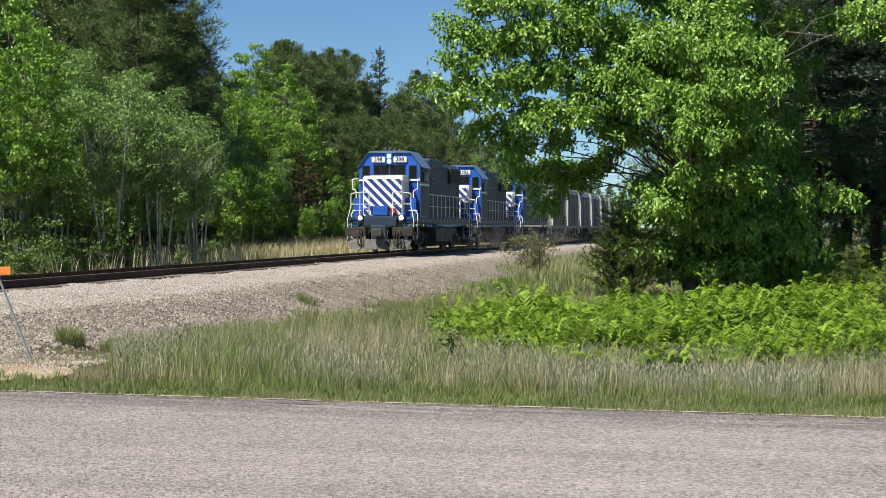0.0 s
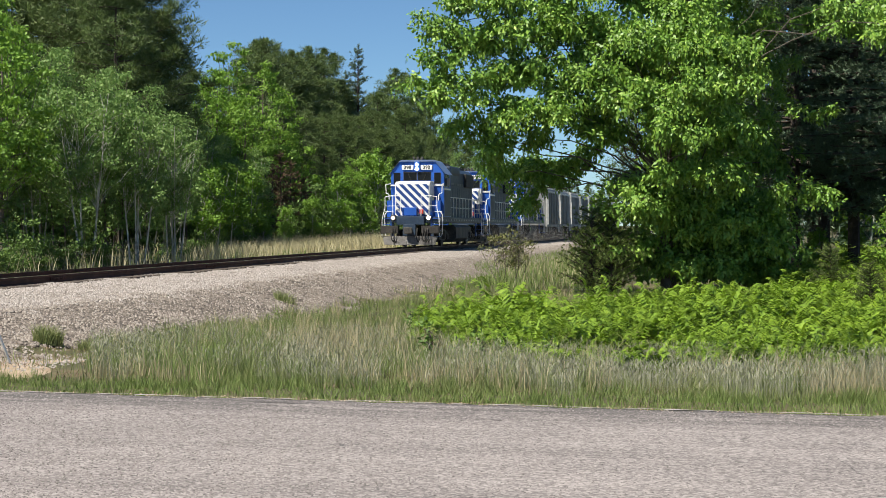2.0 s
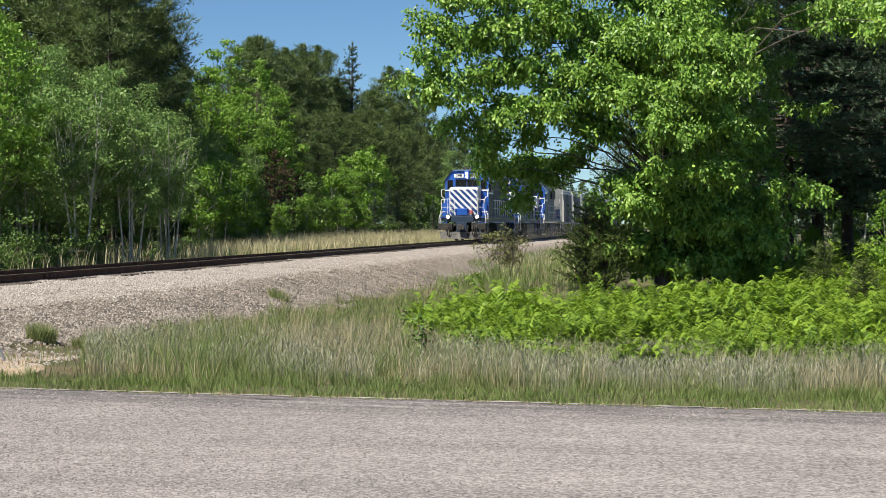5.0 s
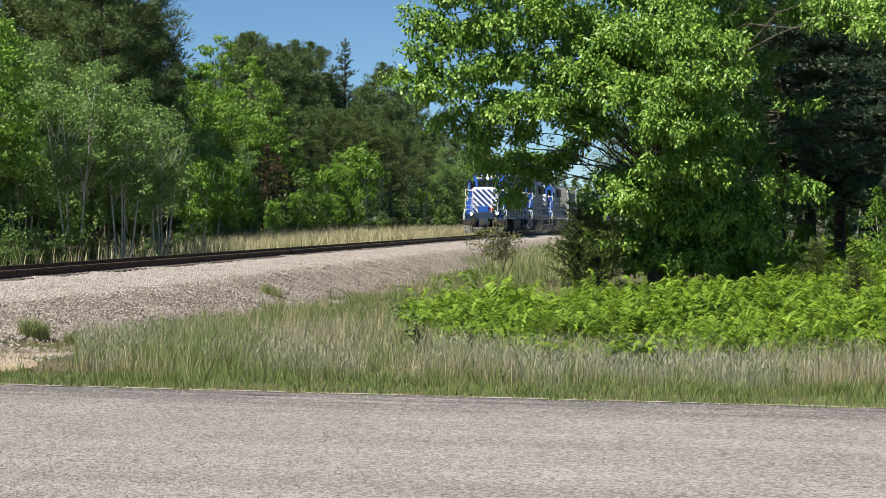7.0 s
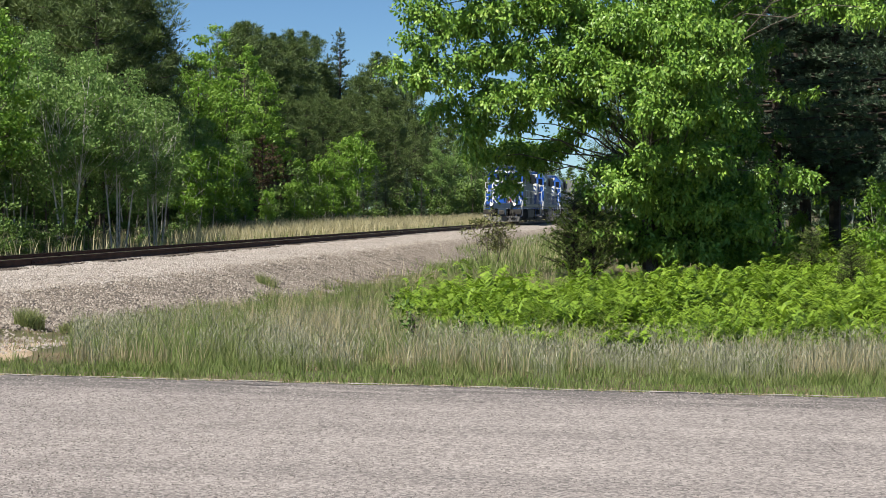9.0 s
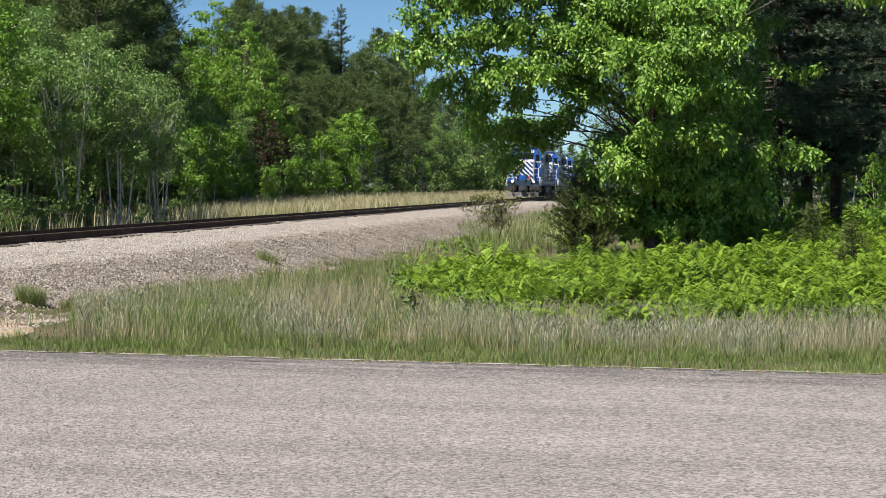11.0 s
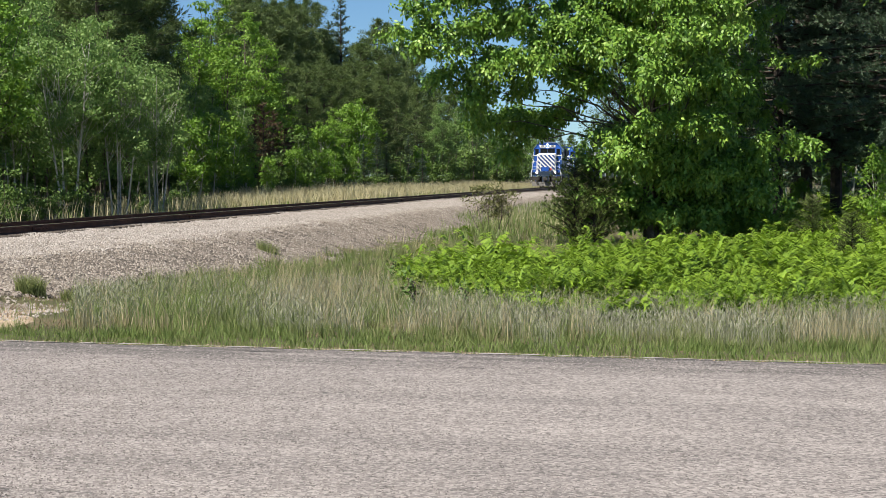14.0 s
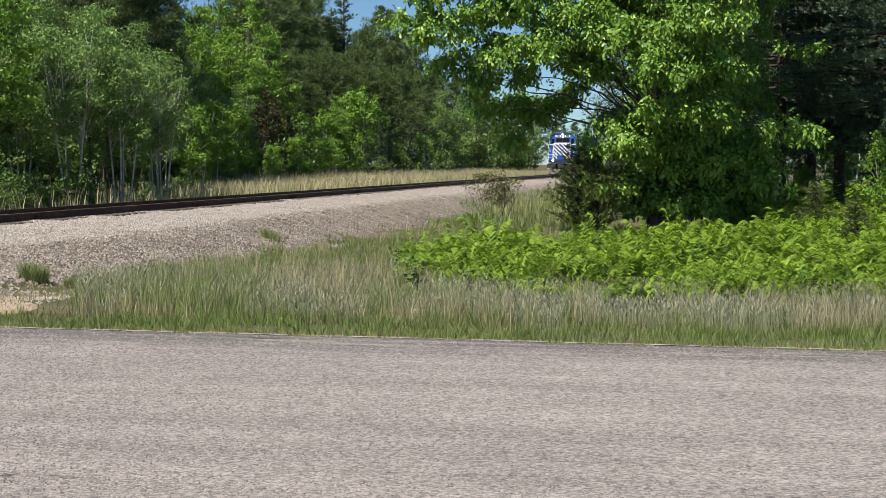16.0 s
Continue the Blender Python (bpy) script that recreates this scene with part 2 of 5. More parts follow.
M_BARK = material("grey_brown_bark", [(0.05, 0.04, 0.03), (0.11, 0.09, 0.07), (0.17, 0.145, 0.12)], 0.9, scale=6, fine=30, bump=0.8, bump_dist=0.02)
M_PINE_BARK = material("dark_pine_bark", [(0.03, 0.022, 0.017), (0.055, 0.042, 0.033), (0.09, 0.07, 0.055)], 0.95, scale=6, fine=30, bump=0.8, bump_dist=0.02)
M_BIRCH = material("pale_aspen_bark", [(0.16, 0.15, 0.12), (0.42, 0.41, 0.36), (0.55, 0.54, 0.49)], 0.8, scale=5, fine=25, bump=0.3)


# ---- ground, road, track bed ----
def build_ground():
    ys = np.concatenate([[-1500, -500, -150, -50, -20, -8], np.arange(0, 60, 0.4), np.arange(60, 120, 0.8), np.arange(120, 260, 4), [280, 320, 400, 600, 1000, 2000, 4000]])
    xs = np.concatenate([[-3000, -1200, -500, -250, -150, -100], np.arange(-70, -24, 2), np.arange(-24, 30, 0.6), np.arange(30, 80, 2), [100, 150, 250, 500, 1200, 3000]])
    X, Y = np.meshgrid(xs, ys)
    Z = ground_z(X, Y)
    e = beyond_road(X, Y)
    Z = np.where((e < 0.25) & (e > -8.2), -0.06, Z)
    n, m = X.shape
    i = np.arange(n * m).reshape(n, m)
    F = np.stack([i[:-1, :-1], i[:-1, 1:], i[1:, 1:], i[1:, :-1]], -1).reshape(-1, 4)
    ob = sheet("ground", np.stack([X, Y, Z], -1).reshape(-1, 3), F, M_GROUND, smooth=True)
    tagged(ob, "grassy soil beside the railway and the road", "ground", kind="structure")


def build_road():
    d = np.array([EDGE_N[1], -EDGE_N[0]])
    o = np.array([0, 14.9])
    us = np.concatenate([[-400, -150, -60, -30], np.arange(-14, 14, 0.12), [30, 60, 150, 400]])
    es = np.concatenate([[0.0], np.arange(-0.15, -8, -0.35), [-8.0]])
    V, F = [], []
    for j, e in enumerate(es):
        for u in us:
            w = (0.035 * math.sin(u * 3.1) + 0.03 * math.sin(u * 7.7 + 1) + 0.02 * math.sin(u * 17.3)) if j == 0 else 0
            q = o + d * u + EDGE_N * (e + w)
            V.append((q[0], q[1], -0.05 if j == 0 and abs(u) > 20 else 0.012 * math.sin(u * .3) * (e < -1) * 0.3))
    n = len(us)
    for j in range(len(es) - 1):
        for i in range(n - 1):
            F.append((j * n + i, (j + 1) * n + i, (j + 1) * n + i + 1, j * n + i + 1))
    k = len(V)
    for i in range(n):
        V.append((V[i][0], V[i][1], -0.09))
    for i in range(n - 1):
        F.append((i, i + 1, k + i + 1, k + i))
    ob = sheet("road", V, F, M_ASPHALT)
    tagged(ob, "worn pinkish grey asphalt road with a crumbling edge", "road", kind="structure")
    # hairline cracks and small dark scars
    crack_rng = random.Random(9)
    for u0, e0, u1, e1, w in ((3.54, -1.89, 3.92, -3.48, .004), (3.5, -1.95, 4.6, -2.02, .010), (3.2, -2.6, 3.75, -2.66, .010), (-4.2, -1.2, -1.0, -1.45, .010), (.86, -3.34, .96, -3.345, .055),
                              (.2, -2.9, .27, -2.91, .03), (1.9, -3.9, 1.98, -3.91, .03), (-.6, -6.80, -.35, -6.82, .018), (-.2, -6.86, -.08, -6.85, .03), (.05, -6.84, .42, -6.86, .014), (.6, -6.86, .72, -6.85, .026), (.9, -6.84, 1.3, -6.86, .012),
                              (-.4, -7.0, .1, -7.02, .014), (2.7, -.38, 3.15, -.42, .05), (-1.6, -.3, -1.0, -.33, .04), (-4.9, -.5, -4.2, -.55, .05), (.5, -1.1, 1.1, -1.14, .02), (-2.2, -2.2, -1.9, -2.22, .025)):
        k = max(2, int(math.hypot(u1 - u0, e1 - e0) / .12))
        V, F = [], []
        for i in range(k + 1):
            f = i / k
            j = crack_rng.uniform(-.012, .012) * (0 < i < k)
            ww = .4 * w * crack_rng.uniform(.3, 1.3) * (1 if 0 < i < k else .2)
            c = o + d * (u0 + (u1 - u0) * f + j) + EDGE_N * (e0 + (e1 - e0) * f + j)
            nn = np.array([-(e1 - e0), u1 - u0])
            nn = nn / np.linalg.norm(nn)
            nv = d * nn[0] + EDGE_N * nn[1]
            for sg in (-1, 1):
                V.append((*(c + nv * ww * sg), .0085))
        for i in range(k):
            F.append((2 * i, 2 * i + 1, 2 * i + 3, 2 * i + 2))
        crack = sheet("crack", V, F, M_TAR, ob)
    rng = np.random.default_rng(5)
    # pale worn lip where the asphalt thins out
    us = np.arange(-14, 14, .05)
    wide = .04 + .035 * wobble(us, us * 0, .5, 3) + .03 * wobble(us, us * 0, .13, 5)
    V = [(*(o + d * u + EDGE_N * off), .006) for u, w in zip(us, wide) for off in (.03 - .02 * math.sin(u * 5) + .01 * math.sin(u * 23), .03 - max(w, .002))]
    F = [(2 * i, 2 * i + 1, 2 * i + 3, 2 * i + 2) for i in range(len(us) - 1)]
    sheet("edge_lip", V, F, M_LIP, ob)
    # pale chips along the broken edge
    u = rng.uniform(-9, 9, 1100)
    e = rng.normal(0.03, 0.06, 1100)
    P = o + d * u[:, None] + EDGE_N * e[:, None]
    stones("road_edge_chips", np.column_stack([P, np.full(len(P), 0.004)]), rng.uniform(0.003, 0.010, 1100), "pale gravel chips along the asphalt edge", rng, M_SAND)
    # the coarse chips of the road's worn surface
    k = 52000
    y = 7.6 + 9.2 * rng.random(k) ** 1.25
    x = y * rng.uniform(-.30, .31, k)
    ok = (beyond_road(x, y) < -.04) & (beyond_road(x, y) > -7.9)
    x, y = x[ok], y[ok]
    stones("road_chips", np.column_stack([x, y, np.full(len(x), .0005)]), rng.uniform(.004, .0105, len(x)), "coarse stone chips in the worn asphalt", rng, M_CHIP)


STONE = np.array([(1, .2, -.35), (-.9, .3, -.4), (.15, 1, -.35), (-.1, -1, -.4), (.45, -.25, .7), (-.35, .3, .8)], float)
STONE_F = np.array([(0, 2, 4), (2, 5, 4), (2, 1, 5), (1, 3, 5), (3, 4, 5), (3, 0, 4)])


def stones(name, P, R, label, rng, mat=None, category="gravel"):
    n = len(P)
    V = STONE[None] * rng.uniform(0.7, 1.2, (n, 6, 1)) + rng.uniform(-.2, .2, (n, 6, 3))
    a = rng.uniform(0, 6.28, n)
    t = rng.uniform(-.6, .6, n)
    c, s = np.cos(a), np.sin(a)
    x = V[..., 0] * c[:, None] - V[..., 1] * s[:, None]
    y = V[..., 0] * s[:, None] + V[..., 1] * c[:, None]
    z = V[..., 2] * 0.75 + x * np.sin(t)[:, None]
    V = np.stack([x, y, z], -1) * R[:, None, None] + P[:, None, :]
    F = STONE_F[None] + (np.arange(n) * 6)[:, None, None]
    ob = sheet(name, V.reshape(-1, 3), F.reshape(-1, 3), mat or M_STONE)
    return tagged(ob, label, category, kind="stuff")


def toe(s):
    return 7.0 + 0.35 * np.sin(s * 0.9) + 0.25 * np.sin(s * 2.3 + 1) + 0.15 * np.sin(s * 5.1)


def build_ballast():
    ss = np.concatenate([np.arange(-58, 40, 0.3), np.arange(40, 420, 4)])
    V, F = [], []
    fr = np.linspace(0, 1, 26)
    m = len(fr)
    for s in ss:
        p = -3.6 + (toe(s) + 3.6) * fr + (wobble(s * np.ones(m), fr * 9, 0.6) * 0.12)
        q = T0 + U * s + RIGHT * p[:, None]
        z = ground_z(q[:, 0], q[:, 1]) + 0.025
        z[0] -= 0.08
        z[-1] -= 0.08
        V.append(np.column_stack([q, z]))
    V = np.concatenate(V)
    for i in range(len(ss) - 1):
        for j in range(m - 1):
            a = i * m + j
            if beyond_road(V[a, 0], V[a, 1]) > 4.0:
                F.append((a, a + 1, a + m + 1, a + m))
    ob = sheet("track_bed", V, F, M_BALLAST, smooth=True)
    # second colour for the slope, dark with dirt and painted-in shade
    ob.data.materials.append(M_BED_SHADED)
    _, fp = to_track(V[np.array(F)[:, 0], 0], V[np.array(F)[:, 0], 1])
    ob.data.polygons.foreach_set("material_index", (fp > 4.5).astype(np.int32))
    tagged(ob, "broad bank of pale crushed stone ballast", "track bed", kind="structure")
    rng = np.random.default_rng(11)
    n = 92000
    s = -57 + 120 * rng.random(n) ** 1.7
    p = rng.uniform(-2.0, 1, n) + rng.random(n) * (toe(s) - 1 + 0.2)
    p = np.where(rng.random(n) < 0.75, rng.uniform(0.9, 1, n) * rng.uniform(0.1, 1.0, n) * (toe(s) + 0.25), p)
    q = T0 + U * s[:, None] + RIGHT * p[:, None]
    keep = beyond_road(q[:, 0], q[:, 1]) > 4.2
    q, s = q[keep], s[keep]
    p = p[keep]
    z = ground_z(q[:, 0], q[:, 1]) + 0.03
    on_slope = p > 4.5 + .5 * wobble(q[:, 0], q[:, 1], 1.2, 3) + rng.normal(0, .25, len(q))
    stones("old_ballast_stones", np.column_stack([q, z])[on_slope], rng.uniform(0.012, 0.036, on_slope.sum()), "older dirty brownish ballast stones, darkened for the slope's shade", rng, M_STONE_OLD_SHADED)
    q, z = q[~on_slope], z[~on_slope]
    stones("ballast_stones", np.column_stack([q, z]), rng.uniform(0.015, 0.037, len(q)), "loose pale pinkish grey ballast stones", rng)


def build_rails():
    prof = [(-.07, 0), (.07, 0), (.07, .012), (.012, .03), (.012, .125), (.036, .135), (.036, .170), (-.036, .170), (-.036, .135), (-.012, .125), (-.012, .03), (-.07, .012)]
    for side in (-1, 1):
        rail = empty("rail", pose(T0[0], T0[1], RAIL - .178, 0, 0, TURN))
        tagged(rail, "rusty brown steel rail with a shiny worn head", "rail", group="rails of the track", kind="structure")
        bm = bmesh.new()
        prism(bm, [(x + side * .7525, z) for x, z in prof], -57, 420)
        part("rail_body", bm, M_RAIL, rail)
        bm = bmesh.new()
        box(bm, side * .7525 - .034, side * .7525 + .034, -57, 420, .1705, .178)
        part("rail_head", bm, M_RAIL_TOP, rail, "bright worn top of the rail")
        for k in range(9):
            y = -36.2 + 11.9 * k + (5.4 if side < 0 else 0)
            bm = bmesh.new()
            for sx in (-1, 1):
                box(bm, side * .7525 + sx * .028 - .015, side * .7525 + sx * .028 + .015, y - .45, y + .45, .03, .125, .006)
                for b in (-.35, -.12, .12, .35):
                    tube(bm, (side * .7525 + sx * .04, y + b, .08), (side * .7525 + sx * .075, y + b, .08), .02, .02, 6)
            part("joint_bar", bm, M_RAIL, rail)
    me = None
    bed = empty("crossties", pose(T0[0], T0[1], 0, 0, 0, TURN))
    tagged(bed, "weathered dark wooden ties bedded in the ballast", "crossties", kind="structure")
    rng = random.Random(4)
    for k in range(260):
        y = -46 + k * 0.53
        if me is None:
            bm = bmesh.new()
            box(bm, -1.3, 1.3, -.115, .115, -.17, 0, .012)
            ob = part("tie", bm, M_TIE, bed)
            me = ob.data
        else:
            ob = new("tie", me)
            ob.parent = bed
        ob.location = (rng.uniform(-.06, .06), y, RAIL - .178 + .004 + rng.uniform(-.004, .0))
        ob.rotation_euler[2] = rng.uniform(-.02, .02)


# ---- plants ----
def blades(name, P, H, W, lean, mat, label, rng, category="grass"):
    n = len(P)
    a = rng.uniform(0, 6.28, n)
    side = np.column_stack([np.cos(a), np.sin(a), np.zeros(n)]) * W[:, None]
    b = rng.uniform(0, 6.28, n)
    off = np.column_stack([np.cos(b), np.sin(b), np.zeros(n)]) * (lean * H * rng.uniform(.2, 1, n))[:, None]
    up = np.zeros((n, 3))
    up[:, 2] = H
    V = np.stack([P - side, P + side, P + up * .55 + off * .35 + side * .8, P + up * .55 + off * .35 - side * .8, P + up + off], 1)
    F = np.array([(0, 1, 2), (0, 2, 3), (3, 2, 4)])[None] + (np.arange(n) * 5)[:, None, None]
    ob = sheet(name, V.reshape(-1, 3), F.reshape(-1, 3), mat)
    return tagged(ob, label, category, kind="stuff")


def fern_area(x, y):
    px = x / y
    s, p = to_track(x, y)
    e = beyond_road(x, y)
    left = -0.034 + 0.02 * np.maximum(0, 9 - e) + 0.024 + 0.02 * np.maximum(0, y - 32.5) + 0.02 * wobble(x, y, 1.3, 1)
    front = 4.7 + 1.6 * wobble(x, y, 1.6, 3) + .9 * wobble(x, y, .5, 13) + np.where(px < .07, 1.0, 0)
    return (px > left) & (e > front) & (p > 8.6 + .6 * wobble(x, y, 2, 5))


def scatter(rng, n, y0, y1, x0, x1, power=1.0):
    """Points over the wedge between two slopes x / y, nearer ones denser."""
    y = y0 + (y1 - y0) * rng.random(n) ** power
    return y * rng.uniform(x0, x1, n), y


def tussocks(rng, x, y, spread, per):
    """Several stems round each of the points."""
    n = len(x) * per
    a, r = rng.uniform(0, 6.28, n), rng.random(n) ** .7 * np.repeat(spread, per)
    return np.repeat(x, per) + r * np.cos(a), np.repeat(y, per) + r * np.sin(a)


def build_grass():
    rng = np.random.default_rng(21)
    # a low sward in which the soil still shows
    x, y = scatter(rng, 170000, 12.5, 52, -.30, .31, 1.9)
    e = beyond_road(x, y)
    s, p = to_track(x, y)
    bare = (x / y < -.195 + .03 * wobble(x, y, .8)) & (e > 1.6 + .4 * wobble(x, y, .5, 2)) & (rng.random(len(x)) < .93)
    worn = (wobble(x, y, .9, 31) > .35) & (e > 1.2) & (x < 0) & (rng.random(len(x)) < .6)
    keep = (e > 0.04) & (p > toe(s) - .35 + .5 * rng.random(len(x)) ** 2) & ~bare & ~worn & ~(fern_area(x, y) & (rng.random(len(x)) < .8))
    x, y, e = x[keep], y[keep], e[keep]
    P = np.column_stack([x, y, ground_z(x, y) - .02])
    tall = ramp(0.0, 3.0, e)
    H = (0.07 + 0.10 * tall) * rng.uniform(.5, 1.35, len(x)) * (1 + .35 * wobble(x, y, .6, 7))
    W = rng.uniform(.0016, .0034, len(x)) * (1 + y / 40)
    lush = e + .5 * wobble(x, y, .6, 6) + rng.normal(0, .3, len(x)) < 1.35
    blades("verge_grass", P[lush], H[lush], W[lush], .8, M_VERGE, "short lush green grass along the road's edge", rng)
    blades("grass", P[~lush], H[~lush], W[~lush], .7, M_GRASS, "rough olive roadside grass with yellowing blades", rng)
    # tussocks of longer green grass, in drifts
    x, y = scatter(rng, 11000, 15.2, 44, -.30, .31, 1.7)
    e = beyond_road(x, y)
    s, p = to_track(x, y)
    drift = wobble(x, y, 1.0, 17) + .6 * wobble(x, y, .35, 19) + .9 * np.exp(-((x / y + .14) / .05) ** 2)
    keep = (e > .25) & (p > toe(s) - .15) & (drift > .15) & ~fern_area(x, y) & ~((x / y < -.2) & (e > 1.6))
    x, y = x[keep], y[keep]
    tone = wobble(x, y, .8, 23) + rng.normal(0, .35, len(x)) > 0
    size = rng.uniform(.6, 1.3, len(x)) * (.22 + .78 * ramp(.4, 2.8, beyond_road(x, y)))
    for pick, mat, label in ((tone, M_VERGE, "tussocks of long fresh green grass"), (~tone, M_GRASS, "tussocks of long olive grass")):
        tx, ty = tussocks(rng, x[pick], y[pick], .07 * size[pick] + .02, 17)
        h = np.repeat(size[pick], 17) * rng.uniform(.14, .34, len(tx))
        blades("grass_tussocks", np.column_stack([tx, ty, ground_z(tx, ty) - .02]), h, rng.uniform(.0014, .0032, len(tx)) * (1 + ty / 45), .75, mat, label, rng)
    # upright straw stems that stand together, densest in one stand before the ferns
    x, y = scatter(rng, 9000, 15.5, 52, -.30, .31, 1.5)
    e = beyond_road(x, y)
    s, p = to_track(x, y)
    stand = wobble(x, y, 1.1, 9) + .4 * wobble(x, y, .4, 29) + 1.5 * np.exp(-((x / y + .05) / .03) ** 2 - ((y - 24) / 5) ** 2) + .22 * ramp(.13, .2, x / y) * (e < 7)
    keep = (e > 1.3) & (p > toe(s) - .1) & (stand > .55) & ~(fern_area(x, y) & (rng.random(len(x)) < .85)) & ~(x / y < -.2)
    x, y = x[keep], y[keep]
    tx, ty = tussocks(rng, x, y, np.full(len(x), .09), 9)
    blades("straw_stems", np.column_stack([tx, ty, ground_z(tx, ty) - .02]), rng.uniform(.16, .50, len(tx)), rng.uniform(.0016, .0034, len(tx)) * (1 + ty / 50), .45, M_STRAW, "tall upright straw-coloured dead grass stems", rng)
    # fallen reddish thatch between the tussocks
    x, y = scatter(rng, 30000, 16, 34, -.30, .31, 1.3)
    e = beyond_road(x, y)
    s, p = to_track(x, y)
    keep = (e > 1.3) & (p > toe(s) - .3) & (wobble(x, y, .9, 31) > .1)
    x, y = x[keep], y[keep]
    blades("thatch", np.column_stack([x, y, ground_z(x, y)]), rng.uniform(.03, .10, len(x)), rng.uniform(.002, .004, len(x)) * (1 + y / 40), 2.2, M_THATCH, "low reddish brown thatch of dead grass", rng)
    # seed heads of brome over the verge
    x, y = scatter(rng, 60000, 15.5, 27, -.20, .31, 1.2)
    e = beyond_road(x, y)
    keep = (e > 1.5 + .5 * wobble(x, y, 1)) & (e < 9 + 3 * (x < 0)) & (wobble(x, y, .8, 12) + .4 * ramp(-.02, .08, x / y) + .4 * wobble(x, y, .3, 33) > .05) & ~(fern_area(x, y) & (e > 7))
    x, y = x[keep], y[keep]
    h = rng.uniform(.10, .30, len(x))
    P = np.column_stack([x, y, ground_z(x, y)])
    blades("seed_stalks", P, h + .03, np.full(len(x), .0010), .12, M_SEED, "thin greyish stalks of wild grass", rng)
    P[:, 2] += h
    blades("grass_seed_heads", P, rng.uniform(.025, .06, len(x)), rng.uniform(.0020, .0042, len(x)), 1.1, M_SEED, "greyish mauve seed heads of wild grass", rng)
    # the far verge behind the rails
    n = 105000
    s = rng.uniform(-44, 150, n)
    p = -3.4 - rng.random(n) * (7 + np.clip((s + 20) * .06, 0, 8))
    keep = (wobble(s, p, 2.2, 3) + .3 * rng.random(n) > -.25) & ((s > -24 + 3 * rng.random(n)) | (rng.random(n) < .12))
    q = (T0 + U * s[:, None] + RIGHT * p[:, None])[keep]
    q = q[(q[:, 0] / q[:, 1] > -.125 + .012 * rng.normal(0, 1, len(q))) | (rng.random(len(q)) < .1)]
    P = np.column_stack([q, ground_z(q[:, 0], q[:, 1]) - .02])
    dry = rng.random(len(P)) < .6 + .4 * wobble(q[:, 0], q[:, 1], 4, 2)
    blades("far_dry_grass", P[dry], rng.uniform(.35, .95, dry.sum()), rng.uniform(.010, .021, dry.sum()), .5, M_DRY, "pale dry grass on the far bank", rng)
    blades("far_grass", P[~dry], rng.uniform(.2, .55, (~dry).sum()), rng.uniform(.008, .018, (~dry).sum()), .7, M_VERGE, "green grass and weeds on the far bank", rng)
    # green and dry grass past the toe of the bank, up to the bushes
    n = 22000
    s = rng.uniform(-28, 60, n)
    p = rng.uniform(5.6, 12.5, n)
    keep = (p > toe(s) - .6 - np.clip((s + 8) * .2, 0, 2.6) + rng.random(n)) & (s > -22)
    q = (T0 + U * s[:, None] + RIGHT * p[:, None])[keep]
    P = np.column_stack([q, ground_z(q[:, 0], q[:, 1]) - .02])
    dry = wobble(q[:, 0], q[:, 1], 2, 6) + rng.uniform(-.5, .5, len(P)) > .7
    blades("bank_grass", P[~dry], rng.uniform(.15, .42, (~dry).sum()), rng.uniform(.006, .014, (~dry).sum()), .9, M_VERGE, "green grass at the foot of the ballast bank", rng)
    blades("bank_dry_grass", P[dry], rng.uniform(.3, .7, dry.sum()), rng.uniform(.005, .011, dry.sum()), .35, M_DRY, "straw-coloured grass at the foot of the bank", rng)


def fern_plants(name, x, y, rng, size, label, fronds=5, pairs=10):
    n = len(x) * fronds
    bx, by = np.repeat(x, fronds), np.repeat(y, fronds)
    base = np.column_stack([bx, by, ground_z(bx, by)])
    a = rng.uniform(0, 6.28, n)
    L = rng.uniform(.75, 1.25, n) * np.repeat(size, fronds)
    d = np.column_stack([np.cos(a), np.sin(a), np.zeros(n)])
    sd = np.column_stack([-np.sin(a), np.cos(a), np.zeros(n)])
    rise = rng.uniform(.55, 1.7, n) * np.repeat(rng.uniform(.75, 1.2, len(x)), fronds)
    k = np.linspace(.28, 1, pairs)
    out = (k ** 1.4)[None] * .58
    up = (np.sin(k * 1.9) * .95)[None]
    spine = base[:, None] + d[:, None] * (out * L[:, None])[..., None]
    spine[..., 2] += up * (L * rise)[:, None]
    w = (.33 * np.sin(np.clip((1.05 - k) * 1.7, 0, 1.57)) + .03)[None] * L[:, None]
    tris = []
    step = .085 * L
    for sg in (-1, 1):
        tip = spine + sd[:, None] * (sg * w)[..., None] + d[:, None] * (w * .35)[..., None]
        tip[..., 2] += w * (rng.uniform(-.75, .45, n)[:, None] + rng.uniform(-.3, .3, w.shape))
        f = d[:, None] * step[:, None, None] * .8
        tris.append(np.stack([spine - f, spine + f, tip], 2))
    V = np.concatenate(tris, 1).reshape(-1, 3)
    F = np.arange(len(V)).reshape(-1, 3)
    ob = sheet(name, V, F, M_FERN)
    return tagged(ob, label, "ferns", kind="stuff")


